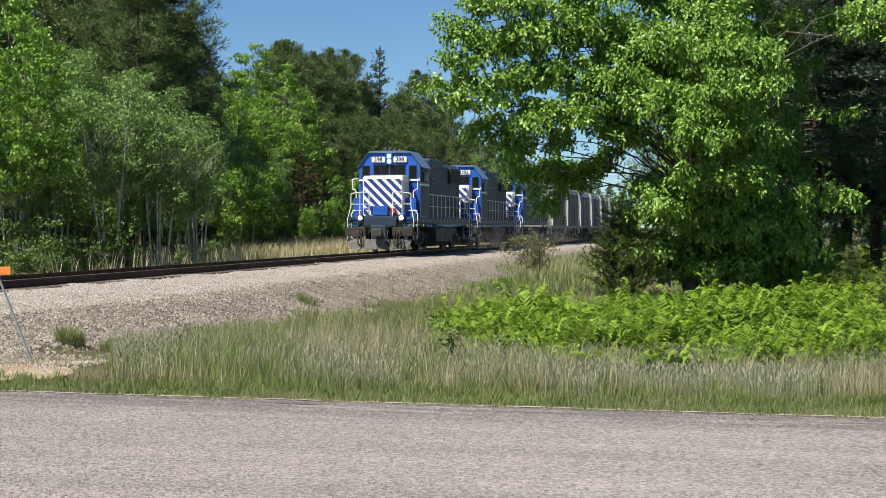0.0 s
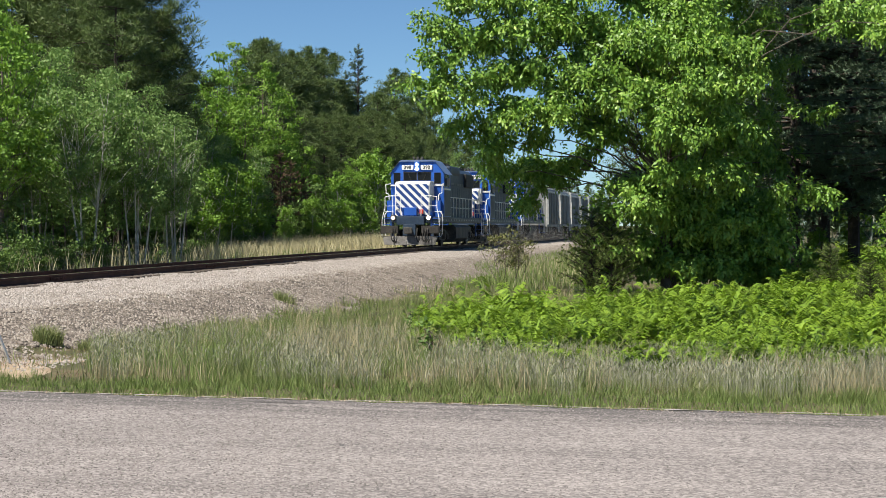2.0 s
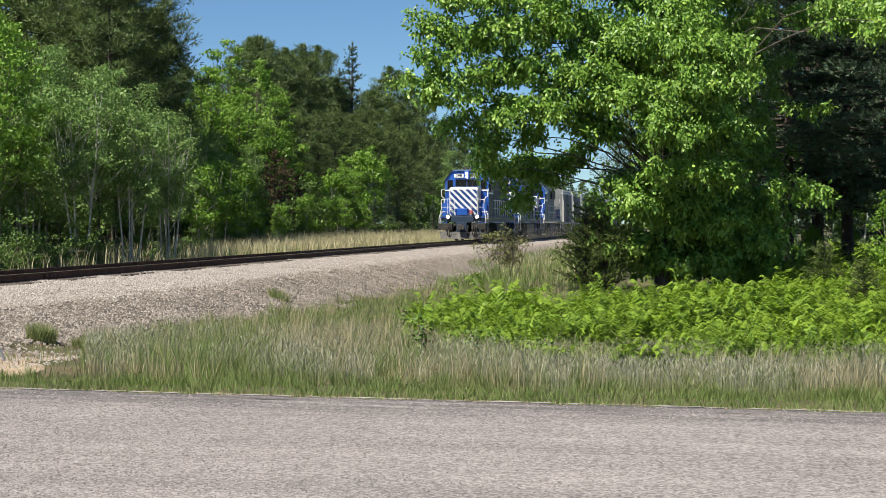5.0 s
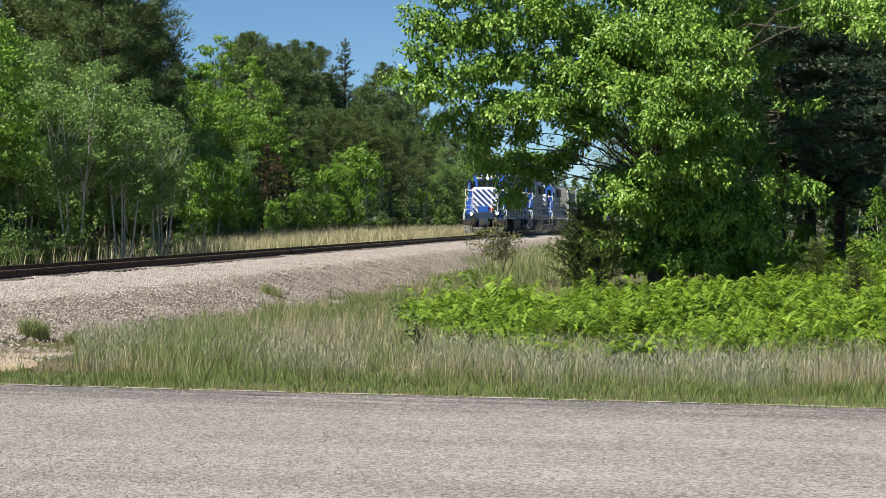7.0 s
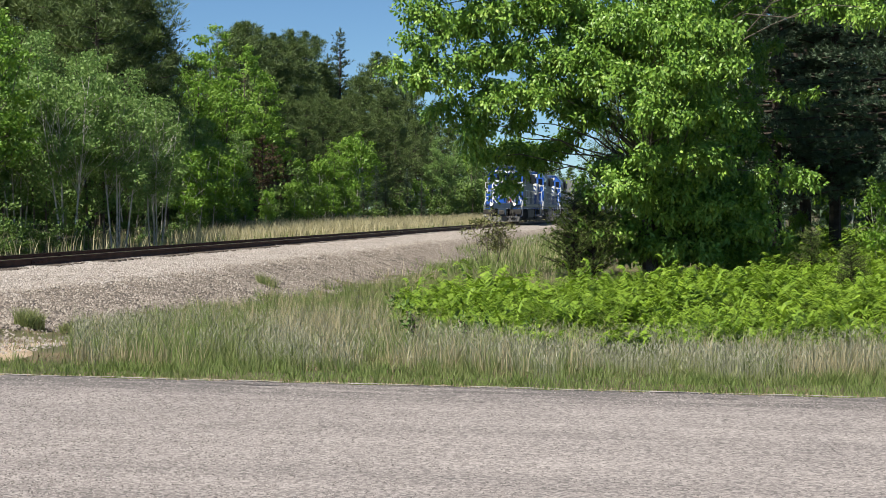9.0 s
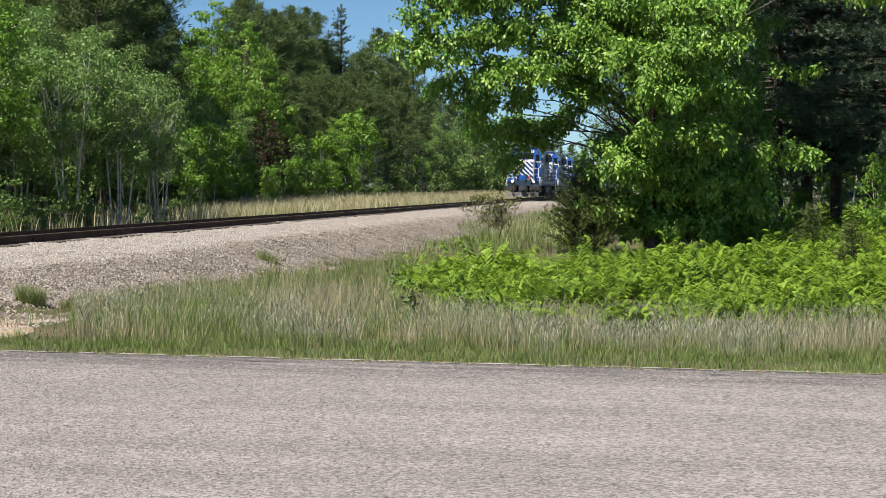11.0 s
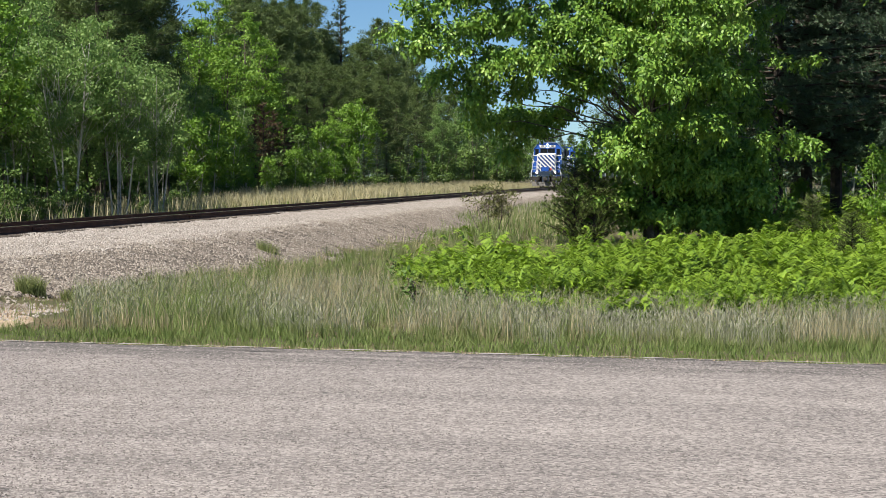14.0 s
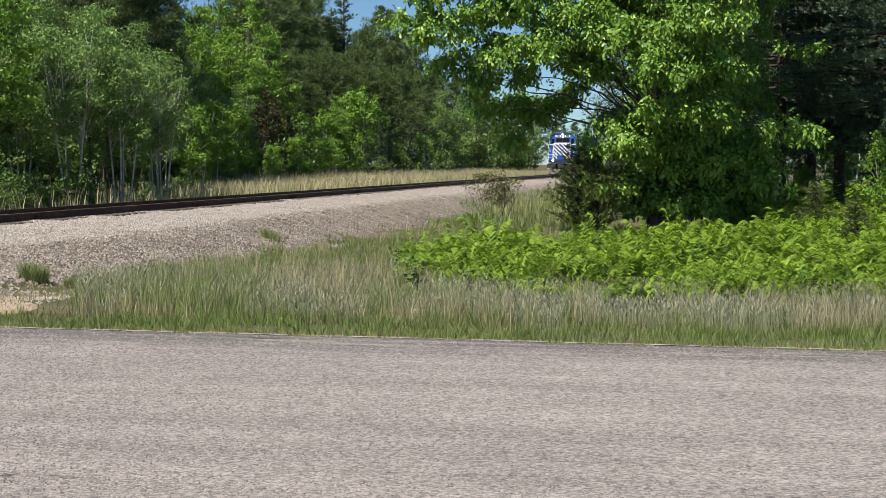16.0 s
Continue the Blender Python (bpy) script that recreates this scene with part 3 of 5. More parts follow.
def build_ferns():
    rng = np.random.default_rng(31)
    x, y = scatter(rng, 17000, 18.5, 52, -.05, .34, 1.35)
    e = beyond_road(x, y)
    thin = np.where(x / y < .1, -.12, -.42) + np.where(e < 8, .22, 0)
    k = fern_area(x, y) & (wobble(x, y, 1.0, 8) + .5 * wobble(x, y, .4, 18) > thin)
    x, y = x[k], y[k]
    fern_plants("ferns", x, y, rng, rng.uniform(.18, .37, len(x)) * (1 + .4 * wobble(x, y, 1.5, 4) + .2 * wobble(x, y, .6, 14)) * (.62 + .38 * ramp(5.0, 15.0, beyond_road(x, y))) * (.72 + .28 * ramp(-.02, .04, x / y)), "bright green bracken ferns in the sun")
    # dead stems and grass that stand up through the ferns and along their edge
    x, y = scatter(rng, 26000, 19, 34, -.04, .33, 1.2)
    e = beyond_road(x, y)
    k = fern_area(x, y + .8) & ((~fern_area(x, y)) | (rng.random(len(x)) < .16)) & (wobble(x, y, .9, 22) > -.35)
    x, y = x[k], y[k]
    blades("fern_edge_stems", np.column_stack([x, y, ground_z(x, y)]), rng.uniform(.16, .42, len(x)), rng.uniform(.0016, .0034, len(x)), .8, M_DRY, "dry tan stems between the ferns", rng)
    x, y = scatter(rng, 4200, 48, 95, .19, .36, 1.0)
    fern_plants("far_ferns", x, y, rng, rng.uniform(.4, .7, len(x)), "light green ferns under the trees", 4, 5)


def leaf_quads(C, A, B, fold=0.15):
    """Leaves at C, A their length, B their half width."""
    n = len(C)
    up = np.cross(A, B)
    up /= np.linalg.norm(up, axis=1, keepdims=True) + 1e-9
    bend = up * (np.linalg.norm(B, axis=1) * fold)[:, None]
    V = np.stack([C, C + A * .45 + B + bend, C + A - bend, C + A * .45 - B + bend], 1)
    return V.reshape(-1, 3), np.arange(n * 4).reshape(-1, 4)


def unit(v):
    return v / (np.linalg.norm(v, axis=-1, keepdims=True) + 1e-9)


def leaf_cloud(centres, radii, count, size, rng, flat=.7, droop=.6, compound=1):
    out = unit(rng.normal(0, 1, (len(centres) * count, 3)) + np.array([0, 0, .35]))
    C = np.repeat(centres, count, 0) + out * (np.repeat(radii, count) * rng.uniform(.35, 1.15, len(out)))[:, None] * np.array([1, 1, flat])
    N = unit(out + rng.normal(0, .55, out.shape))
    A = unit(np.cross(N, rng.normal(0, 1, C.shape)) + np.array([0, 0, -droop]))
    if compound > 1:
        n = len(C)
        St = unit(np.cross(A, rng.normal(0, 1, A.shape)))
        Cs, As = [], []
        for i in range(compound):
            f = i / (compound - 1)
            sg = (-1) ** i
            Cs.append(C + A * (f * size * 1.6)[..., None] if np.ndim(size) else C + A * f * size * 1.6)
            As.append(unit(A * (.35 + .65 * f) + St * sg * (1 - f) + np.array([0, 0, -.35 * droop])))
        C, A, N = np.concatenate(Cs), np.concatenate(As), np.concatenate([N] * compound)
    B = unit(np.cross(A, N + rng.normal(0, .3, N.shape)))
    L = size * rng.uniform(.65, 1.3, len(C))
    return leaf_quads(C, A * L[:, None], B * (L * .27)[:, None])


def limbs_mesh(bm, base, top, r, ends, rng, sides=7, r_end=.012):
    """A trunk from base to top with limbs that bow out to the ends."""
    base, top = Vector(base), Vector(top)
    pts = [base]
    for k in range(1, 6):
        f = k / 5
        pts.append(base.lerp(top, f) + Vector((rng.uniform(-.5, .5), rng.uniform(-.5, .5), 0)) * r * 1.2)
    for k in range(5):
        tube(bm, pts[k], pts[k + 1], r * (1 - .17 * k), r * (1 - .17 * (k + 1)), sides, caps=False)
    H = top.z - base.z
    for end in ends:
        end = Vector(end)
        f = min(.97, max(.12, ((end.z - base.z) / H) * rng.uniform(.5, .8)))
        k = min(4, int(f * 5))
        a = pts[k].lerp(pts[k + 1], f * 5 - k)
        mid = a.lerp(end, .5) + Vector((0, 0, (end - a).length * rng.uniform(.05, .3)))
        rr = r * (1 - .17 * f * 5) * rng.uniform(.1, .2)
        k = 5 if (end - a).length > 2 else 2
        bend = (end - a).length * .05
        prev, r0 = a, rr
        for i in range(1, k + 1):
            f = i / k
            q = a * (1 - f) ** 2 + mid * (2 * f * (1 - f)) + end * f ** 2
            if i < k:
                q = q + Vector((rng.uniform(-bend, bend), rng.uniform(-bend, bend), rng.uniform(-bend, bend)))
            r1 = rr * (1 - f) + r_end * f
            tube(bm, prev, q, r0, r1, 5, caps=False)
            prev, r0 = q, r1


def broadleaf(name, label, seed, height, lobes, clumps, per, clump_r, leaf, mat, bark, trunk_r, compound=1, droop=.6, stems=1, shell=.45, limb_step=2, flat=.7):
    """lobes: x, y, z and radii of the crown's parts, from the foot of the tree, and how dense each is."""
    rng, r2 = np.random.default_rng(seed), random.Random(seed)
    tree = empty(name)
    C = []
    vol = np.array([(a[3] * a[4] * a[5]) ** .75 * (a[6] if len(a) > 6 else 1) for a in lobes])
    vol = vol / vol.sum()
    for lobe, share in zip(lobes, vol):
        n = max(3, int(clumps * share))
        v = unit(rng.normal(0, 1, (n, 3))) * (rng.random(n) ** shell)[:, None]
        C.append(v * np.array(lobe[3:6]) + np.array(lobe[:3]))
    C = np.concatenate(C)
    V, F = leaf_cloud(C, clump_r * rng.uniform(.6, 1.4, len(C)), per, leaf, rng, flat=flat, droop=droop, compound=compound)
    crown = sheet("crown", V, F, mat, tree)
    bm = bmesh.new()
    for k in range(stems):
        a = 6.28 * k / stems + seed
        off = Vector((math.cos(a), math.sin(a), 0)) * (.0 if stems == 1 else .25)
        topo = Vector((r2.uniform(-.3, .3), r2.uniform(-.3, .3), height * .88)) + off * (0 if stems == 1 else 4)
        limbs_mesh(bm, Vector((0, 0, -.3)) + off, topo, trunk_r / (stems ** .4), C[k::stems][::limb_step], r2)
    part("trunk", bm, bark, tree)
    return tagged(tree, label, "tree")


def conifer(name, label, seed, height, radius, start, mat, shape=1.0, tuft=.30, gap=.42, per_m=3.6, droop=.25, open_=0.0, blades_each=8):
    rng, r2 = np.random.default_rng(seed), random.Random(seed)
    tree = empty(name)
    bm = bmesh.new()
    r = height * .013 + .03
    tube(bm, (0, 0, -.3), (0, 0, height * .55), r, r * .6, 7, caps=False)
    tube(bm, (0, 0, height * .55), (0, 0, height), r * .6, .015, 6, caps=False)
    P, D = [], []
    z = start
    while z < height - .15:
        f = (z - start) / (height - start)
        R = radius * (1 - f) ** shape * (.35 + .65 * min(1, f * 6 + .45)) + .12
        for _ in range(r2.randint(4, 6)):
            if r2.random() < open_:
                continue
            a, L = r2.uniform(0, 6.28), R * r2.uniform(.6, 1.15)
            d = Vector((math.cos(a), math.sin(a), 0))
            rise = r2.uniform(-.1, .25) + .35 * f - droop * (1 - f)
            root = Vector((0, 0, z + r2.uniform(-.15, .15)))
            tip = root + d * L + Vector((0, 0, rise * L))
            tube(bm, root, tip, .02 + .012 * L, .008, 4, caps=False)
            n = max(2, int(L * per_m * 2.2))
            t = np.linspace(.22, 1.0, n)
            w = rng.normal(0, 1, (n, 3)) * np.array([.16, .16, .06]) * (.6 + L * .35)
            P.append(np.array(root) + t[:, None] * np.array(tip - root) + w * t[:, None])
            D.append(np.repeat(np.array([[d.x, d.y, .5]]), n, 0))
        z += gap * r2.uniform(.75, 1.25)
    P.append(np.array([[0, 0, height - .1 * k] for k in range(4)]))
    D.append(np.array([[0, 0, 1.0]] * 4))
    P, D = np.concatenate(P), np.concatenate(D)
    m = blades_each
    C = np.repeat(P, m, 0)
    A = unit(np.repeat(D, m, 0) * .8 + rng.normal(0, .5, C.shape)) * (tuft * rng.uniform(.6, 1.2, len(C)))[:, None]
    B = unit(np.cross(A, rng.normal(0, 1, A.shape))) * (tuft * .1)
    V = np.stack([C - B, C + B, C + A], 1).reshape(-1, 3)
    sheet("crown", V, np.arange(len(V)).reshape(-1, 3), mat, tree)
    part("trunk", bm, M_PINE_BARK, tree)
    return tagged(tree, label, "tree")


def pine_tree(name, label, seed, height, radius, start, mat, pads=4, needles=46, gap=.62, clump=.46, needle=.30):
    """A pine: whorls of limbs that turn up at the end and carry rounded pads of needles."""
    rng, r2 = np.random.default_rng(seed), random.Random(seed)
    tree = empty(name)
    bm = bmesh.new()
    r = height * .012 + .03
    tube(bm, (0, 0, -.3), (0, 0, height * .6), r, r * .6, 7, caps=False)
    tube(bm, (0, 0, height * .6), (0, 0, height - .3), r * .6, .03, 6, caps=False)
    P, S = [], []
    z = start
    while z < height - .2:
        f = (z - start) / (height - start)
        R = radius * (.55 + .45 * math.sin(min(1, f * 2.2) * 1.57)) * (1 - f ** 2.2) ** .8 + .25
        turn = r2.uniform(0, 6.28)
        k = r2.randint(4, 6)
        for b in range(k):
            if r2.random() < .12:
                continue
            a, L = turn + 6.28 * b / k + r2.uniform(-.35, .35), R * r2.uniform(.5, 1.25)
            d = Vector((math.cos(a), math.sin(a), 0))
            root = Vector((0, 0, z + r2.uniform(-.2, .2)))
            mid = root + d * L * .6 + Vector((0, 0, L * r2.uniform(-.05, .12)))
            tip = root + d * L + Vector((0, 0, L * r2.uniform(.1, .35) + .1))
            tube(bm, root, mid, .025 + .012 * L, .02, 4, caps=False)
            tube(bm, mid, tip, .02, .008, 4, caps=False)
            n = max(2, round(pads * min(1, L / 1.6)))
            for i in range(n):
                t = .42 + .58 * (i + r2.uniform(.3, 1)) / n
                q = mid.lerp(tip, max(0, (t - .6) / .4)) if t > .6 else root.lerp(mid, t / .6)
                P.append((q.x + r2.uniform(-.3, .3), q.y + r2.uniform(-.3, .3), q.z + r2.uniform(0, .2)))
                S.append(clump * r2.uniform(.65, 1.3))
        z += gap * r2.uniform(.75, 1.25)
    for k in range(4):
        P.append((0, 0, height - .25 * k))
        S.append(clump * (.35 + .12 * k))
    P, S = np.array(P), np.array(S)
    C = np.repeat(P, needles, 0)
    R = np.repeat(S, needles)
    out = unit(rng.normal(0, 1, C.shape) + np.array([0, 0, .35]))
    C = C + out * (R * rng.uniform(.25, 1, len(C)))[:, None] * np.array([1, 1, .62])
    A = unit(out + np.array([0, 0, .45]) + rng.normal(0, .35, C.shape)) * (needle * rng.uniform(.6, 1.2, len(C)))[:, None]
    B = unit(np.cross(A, rng.normal(0, 1, A.shape))) * (needle * .09)
    V = np.stack([C - B, C + B, C + A], 1).reshape(-1, 3)
    sheet("crown", V, np.arange(len(V)).reshape(-1, 3), mat, tree)
    part("trunk", bm, M_PINE_BARK, tree)
    return tagged(tree, label, "tree")


def spot(px, depth):
    """A place at that depth, px to the side of the first line of sight in thousandths of it."""
    x = px / 1000 * depth
    return x, depth, float(ground_z(x, depth))


def place(tree, px, depth, turn=0, size=1.0):
    tree.matrix_basis = pose(*spot(px, depth), 0, 0, turn) @ Matrix.Diagonal((size, size, size, 1))
    return tree


def again(tree, px, depth, turn, size=1.0, label=""):
    ob = copy_thing(tree, pose(*spot(px, depth), 0, 0, turn))
    ob.scale = (size, size, size)
    return tagged(ob, label) if label else ob


def build_big_tree():
    """The large tree before the train: its crown hangs far out over the bank."""
    D = 50.0
    base = Vector(spot(150, D))

    def lobe(px, py, rx, rz, dy=0.0, dense=1.0):
        q = (D + dy) / 2925
        return ((px - 720) * q - base.x, dy, EYE - (py - 385) * q - base.z, rx * q, (rx + rz) / 2 * q, rz * q, dense)

    lobes = [
        # the heart of the crown round the trunk, and the crown above
        lobe(1190, 110, 120, 110, 0), lobe(1210, 230, 110, 90, -.5), lobe(1250, 40, 110, 70, 1), lobe(1190, -110, 250, 120, .5, .8), lobe(1310, 120, 80, 120, 4, .4), lobe(1320, 260, 70, 90, 4, .4),
        lobe(1110, -20, 80, 60, 0), lobe(1180, 20, 90, 50, -2), lobe(1080, 100, 60, 60, 0), lobe(1300, 330, 90, 80, 4, .5),
        # the high crown, out of view: added to cast shade on the spruces behind
        lobe(1220, -250, 230, 100, .5, .5), lobe(1240, -390, 160, 90, .5, .5),
        # the sunny side: heavy sprays one above the other
        lobe(1130, 160, 70, 45, -3), lobe(1240, 130, 75, 40, -3.6), lobe(1180, 215, 70, 40, -3.6), lobe(1270, 205, 60, 35, -3.2), lobe(1130, 60, 70, 40, -3), lobe(1220, 60, 60, 32, -3.4), lobe(1160, 280, 60, 35, -3), lobe(1245, 285, 60, 40, -2.8), lobe(1280, 85, 55, 30, -2.6),
        # the skirt that hangs to the ferns
        lobe(1120, 340, 75, 55, -1.0, 1.5), lobe(1230, 370, 90, 60, -1.0, 1.5), lobe(1330, 365, 60, 50, -0.5, 1.5), lobe(1080, 420, 60, 50, -0.5, 1.5), lobe(1170, 450, 100, 50, 0.0, 1.5), lobe(1280, 445, 80, 45, -0.5, 1.5), lobe(1350, 420, 45, 40, -1.0, .8), lobe(1210, 420, 120, 70, 2.5, .8),
        # the long arm over the bank, full of small gaps
        lobe(1040, 40, 80, 50, -1, 1.3), lobe(950, 20, 80, 45, -1.5, 1.2), lobe(870, 40, 70, 40, -2, 1.1), lobe(790, 50, 65, 40, -2, 0.96), lobe(735, 25, 38, 22, -2, 0.8), lobe(740, 90, 42, 28, -2.2, 0.88),
        lobe(1000, 115, 75, 40, -1.5, 1.3), lobe(910, 115, 70, 40, -1.5, 1.2), lobe(820, 120, 65, 38, -2, 1), lobe(755, 160, 50, 28, -2.2, 0.88), lobe(1060, 150, 60, 45, -2, 1.3),
        lobe(960, 175, 70, 35, -2, 1.4), lobe(870, 180, 65, 35, -2, 1.2), lobe(800, 205, 55, 28, -1.2, 1), lobe(1020, 205, 60, 32, -1.0, 1.4), lobe(910, 225, 42, 22, -0.8, 0.96), lobe(845, 245, 42, 26, -1.2, 1.8),
        lobe(865, 290, 32, 26, 0.4, 1.8), lobe(925, 290, 40, 30, 0.8, 2.1), lobe(903, 345, 15, 26, .8, 3), lobe(975, 278, 38, 20, .8, 2), lobe(1015, 260, 32, 22, 0.8, 1.4), lobe(1060, 215, 40, 24, -1.2, 1.1), lobe(1085, 310, 34, 26, 1.2, 1.8), lobe(1040, 345, 30, 18, 1.8, 1.4),
        lobe(780, -5, 60, 26, -2, .9), lobe(870, -15, 65, 28, -2, .9), lobe(960, -25, 65, 30, -1.5, .9), lobe(712, 135, 30, 18, -2.2, .8), lobe(745, 125, 36, 22, -2, .8),
        # sprays that reach out of the shade on the far side
        lobe(1420, 20, 70, 40, -.5, .7), lobe(1500, 15, 70, 38, -2.5, 1), lobe(1550, 25, 50, 40, -3.5, 1), lobe(1400, 180, 50, 22, 0, .5), lobe(1430, 330, 55, 16, -1.4, .8), lobe(1380, 320, 40, 20, -1.2, .8)]
    tree = broadleaf("broadleaf_tree", "large spreading green ash tree in full leaf among ferns", 3, 15.0, lobes, 1680, 34, .42, .130, M_LEAF_BIG, M_BARK, .26,
                     compound=5, droop=.9, shell=.6, limb_step=9, flat=.6)
    tree.matrix_basis = Matrix.Translation(base)


def along_wood(x, p):
    """The depth at which the line of sight x meets a line p metres beyond the track."""
    return (16.55 + 1.016 * p) / (0.182 - (x - 784) / 2925)


def grow(tree, height, x, top, p, turn, first=False):
    """A tree of the wood: on the line of sight x, p metres beyond the track, as high as its top shows."""
    d = along_wood(x, p)
    foot = spot((x - 784) / 2.925, d)
    size = (EYE + (403 - top) / 2925 * d - foot[2]) / height
    if first:
        return place(tree, (x - 784) / 2.925, d, turn, size)
    return again(tree, (x - 784) / 2.925, d, turn, size)


def build_trees():
    build_big_tree()
    rng = random.Random(8)
    maple = broadleaf("maple_tree", "bright green young maple at the edge of the wood", 12, 9.5,
                      [(0, 0, 5.2, 2.2, 2.1, 1.6), (.2, 0, 7.0, 1.7, 1.6, 1.3), (.1, 0, 8.6, .8, .8, 1.0), (-.7, .2, 3.6, 2.0, 1.8, 1.1), (1.1, -.4, 4.2, 1.5, 1.4, .8)], 130, 78, .46, .16,
                      M_LEAF_MAPLE, M_BARK, .12, droop=.45, shell=.32, flat=.42)
    place(maple, -253, 60, 0, .96)
    for px, d, turn, size in ((-290, 64, 200, 1.2), (-272, 57, 90, .8), (-262, 66, 20, 1.15)):
        again(maple, px, d, turn, size)
    aspen = broadleaf("aspen_tree", "slender young aspen with grey bark and grey-green leaves", 14, 8.2,
                      [(0, 0, 5.0, 1.2, 1.2, 1.7), (.2, .1, 7.0, .65, .7, 1.2), (-.3, -.3, 3.4, 1.1, 1.1, .9), (.8, -.2, 4.2, .7, .7, .6), (-.9, 0, 5.6, .6, .6, .7), (0, -.2, 2.3, 1.0, 1.0, .7, .6)], 120, 78, .40, .125,
                      M_LEAF_ASPEN, M_BARK, .05, droop=.3, shell=.3)
    place(aspen, -222, 64)
    aspen_b = broadleaf("aspen_tree", "clump of leaning aspen stems with pale bark", 15, 7.4,
                        [(0, 0, 4.9, 1.7, 1.5, 1.5), (.9, .1, 6.3, .8, .8, 1.0), (-1.0, 0, 5.8, .8, .8, 1.0), (0, -.4, 3.4, 1.4, 1.1, .8), (1.4, -.3, 4.2, .7, .7, .6), (-.9, -.3, 3.0, .8, .8, .6)], 130, 78, .40, .125,
                        M_LEAF_ASPEN, M_BIRCH, .08, droop=.3, stems=4, shell=.3)
    place(aspen_b, -202, 63)
    for px, d, turn, size in ((-240, 68, 50, 1.05), (-180, 66, 100, .95), (-165, 70, 10, .92), (-215, 72, 140, 1.12), (-190, 74, 77, 1.05), (-268, 70, 20, 1.0)):
        again(aspen, px, d, turn, size)
    for px, d, turn, size in ((-172, 64, 130, .9), (-150, 67, 60, .85), (-232, 66, 300, .95), (-262, 63, 20, .8)):
        again(aspen_b, px, d, turn, size)
    for tree, h, x, top, p, turn in ((aspen, 8.4, 330, 225, 10, 5), (aspen, 8.4, 370, 205, 12, 66), (aspen_b, 7.6, 300, 190, 11, 140), (aspen_b, 7.6, 400, 215, 12, 250), (aspen, 8.4, 440, 235, 12, 190),
                                     (aspen_b, 7.6, 475, 258, 12, 20), (aspen_b, 7.6, 352, 255, 8, 110), (aspen, 8.4, 250, 150, 12, 31),
                                     (maple, 9.4, 448, 82, 17, 120), (maple, 9.4, 505, 118, 16, 40), (maple, 9.4, 420, 130, 17, 280), (maple, 9.4, 540, 165, 17, 200), (maple, 9.4, 470, 165, 14.5, 310)):
        grow(tree, h, x, top, p, turn)
    pine = pine_tree("pine_tree", "tall dark green pine with dense tufted branches", 41, 17.0, 3.6, 2.0, M_NEEDLE, pads=4, needles=104, gap=.62, clump=.58, needle=.30)
    place(pine, -170, 92, 0, 1.06)
    far_pine = pine_tree("pine_tree", "dark green pine deep in the wood", 42, 17.0, 4.0, 1.5, M_NEEDLE, pads=3, needles=72, gap=.72, clump=.68, needle=.38)
    grow(far_pine, 17, 505, 80, 22, 0, first=True)
    for px, d, turn, size in ((-184, 96, 40, 1.06), (-196, 88, 130, .98), (-215, 94, 290, 1.05), (-240, 98, 90, .98), (-222, 105, 200, 1.05), (-265, 96, 10, .98), (-158, 104, 75, .84), (-285, 90, 15, 1.05), (-184, 84, 222, .84)):
        again(pine, px, d, turn, size)
    spruce = conifer("spruce_tree", "narrow pointed dark spruce above the wood", 43, 16.5, 2.6, 1.0, M_SPRUCE, .75, tuft=.30, droop=.15, per_m=4.6, gap=.34, open_=.1, blades_each=8)
    grow(spruce, 16.5, 672, 84, 22, 0, first=True)
    young = broadleaf("young_tree", "young mixed broadleaf tree at the edge of the wood", 53, 5.5, [(0, 0, 3.4, 1.3, 1.3, 1.6), (.3, 0, 4.8, .7, .7, .8), (.2, 0, 1.8, 1.2, 1.0, .8), (-.8, .2, 2.8, .8, .8, .7)], 70, 60, .42, .18,
                      M_LEAF_MAPLE, M_BIRCH, .06, droop=.3, stems=2, shell=.3)
    grow(young, 5.7, 690, 258, 15, 0, first=True)
    dead = conifer("dead_pine", "small half-dead pine with rusty brown needles", 47, 6.5, 1.6, .6, M_DEAD, .8, tuft=.3, open_=.25)
    grow(dead, 6.5, 535, 275, 13, 0, first=True)
    for x, top, p in ((552, 290, 13.5), (520, 300, 12.5), (572, 300, 14)):
        grow(dead, 6.5, x, top, p, x)
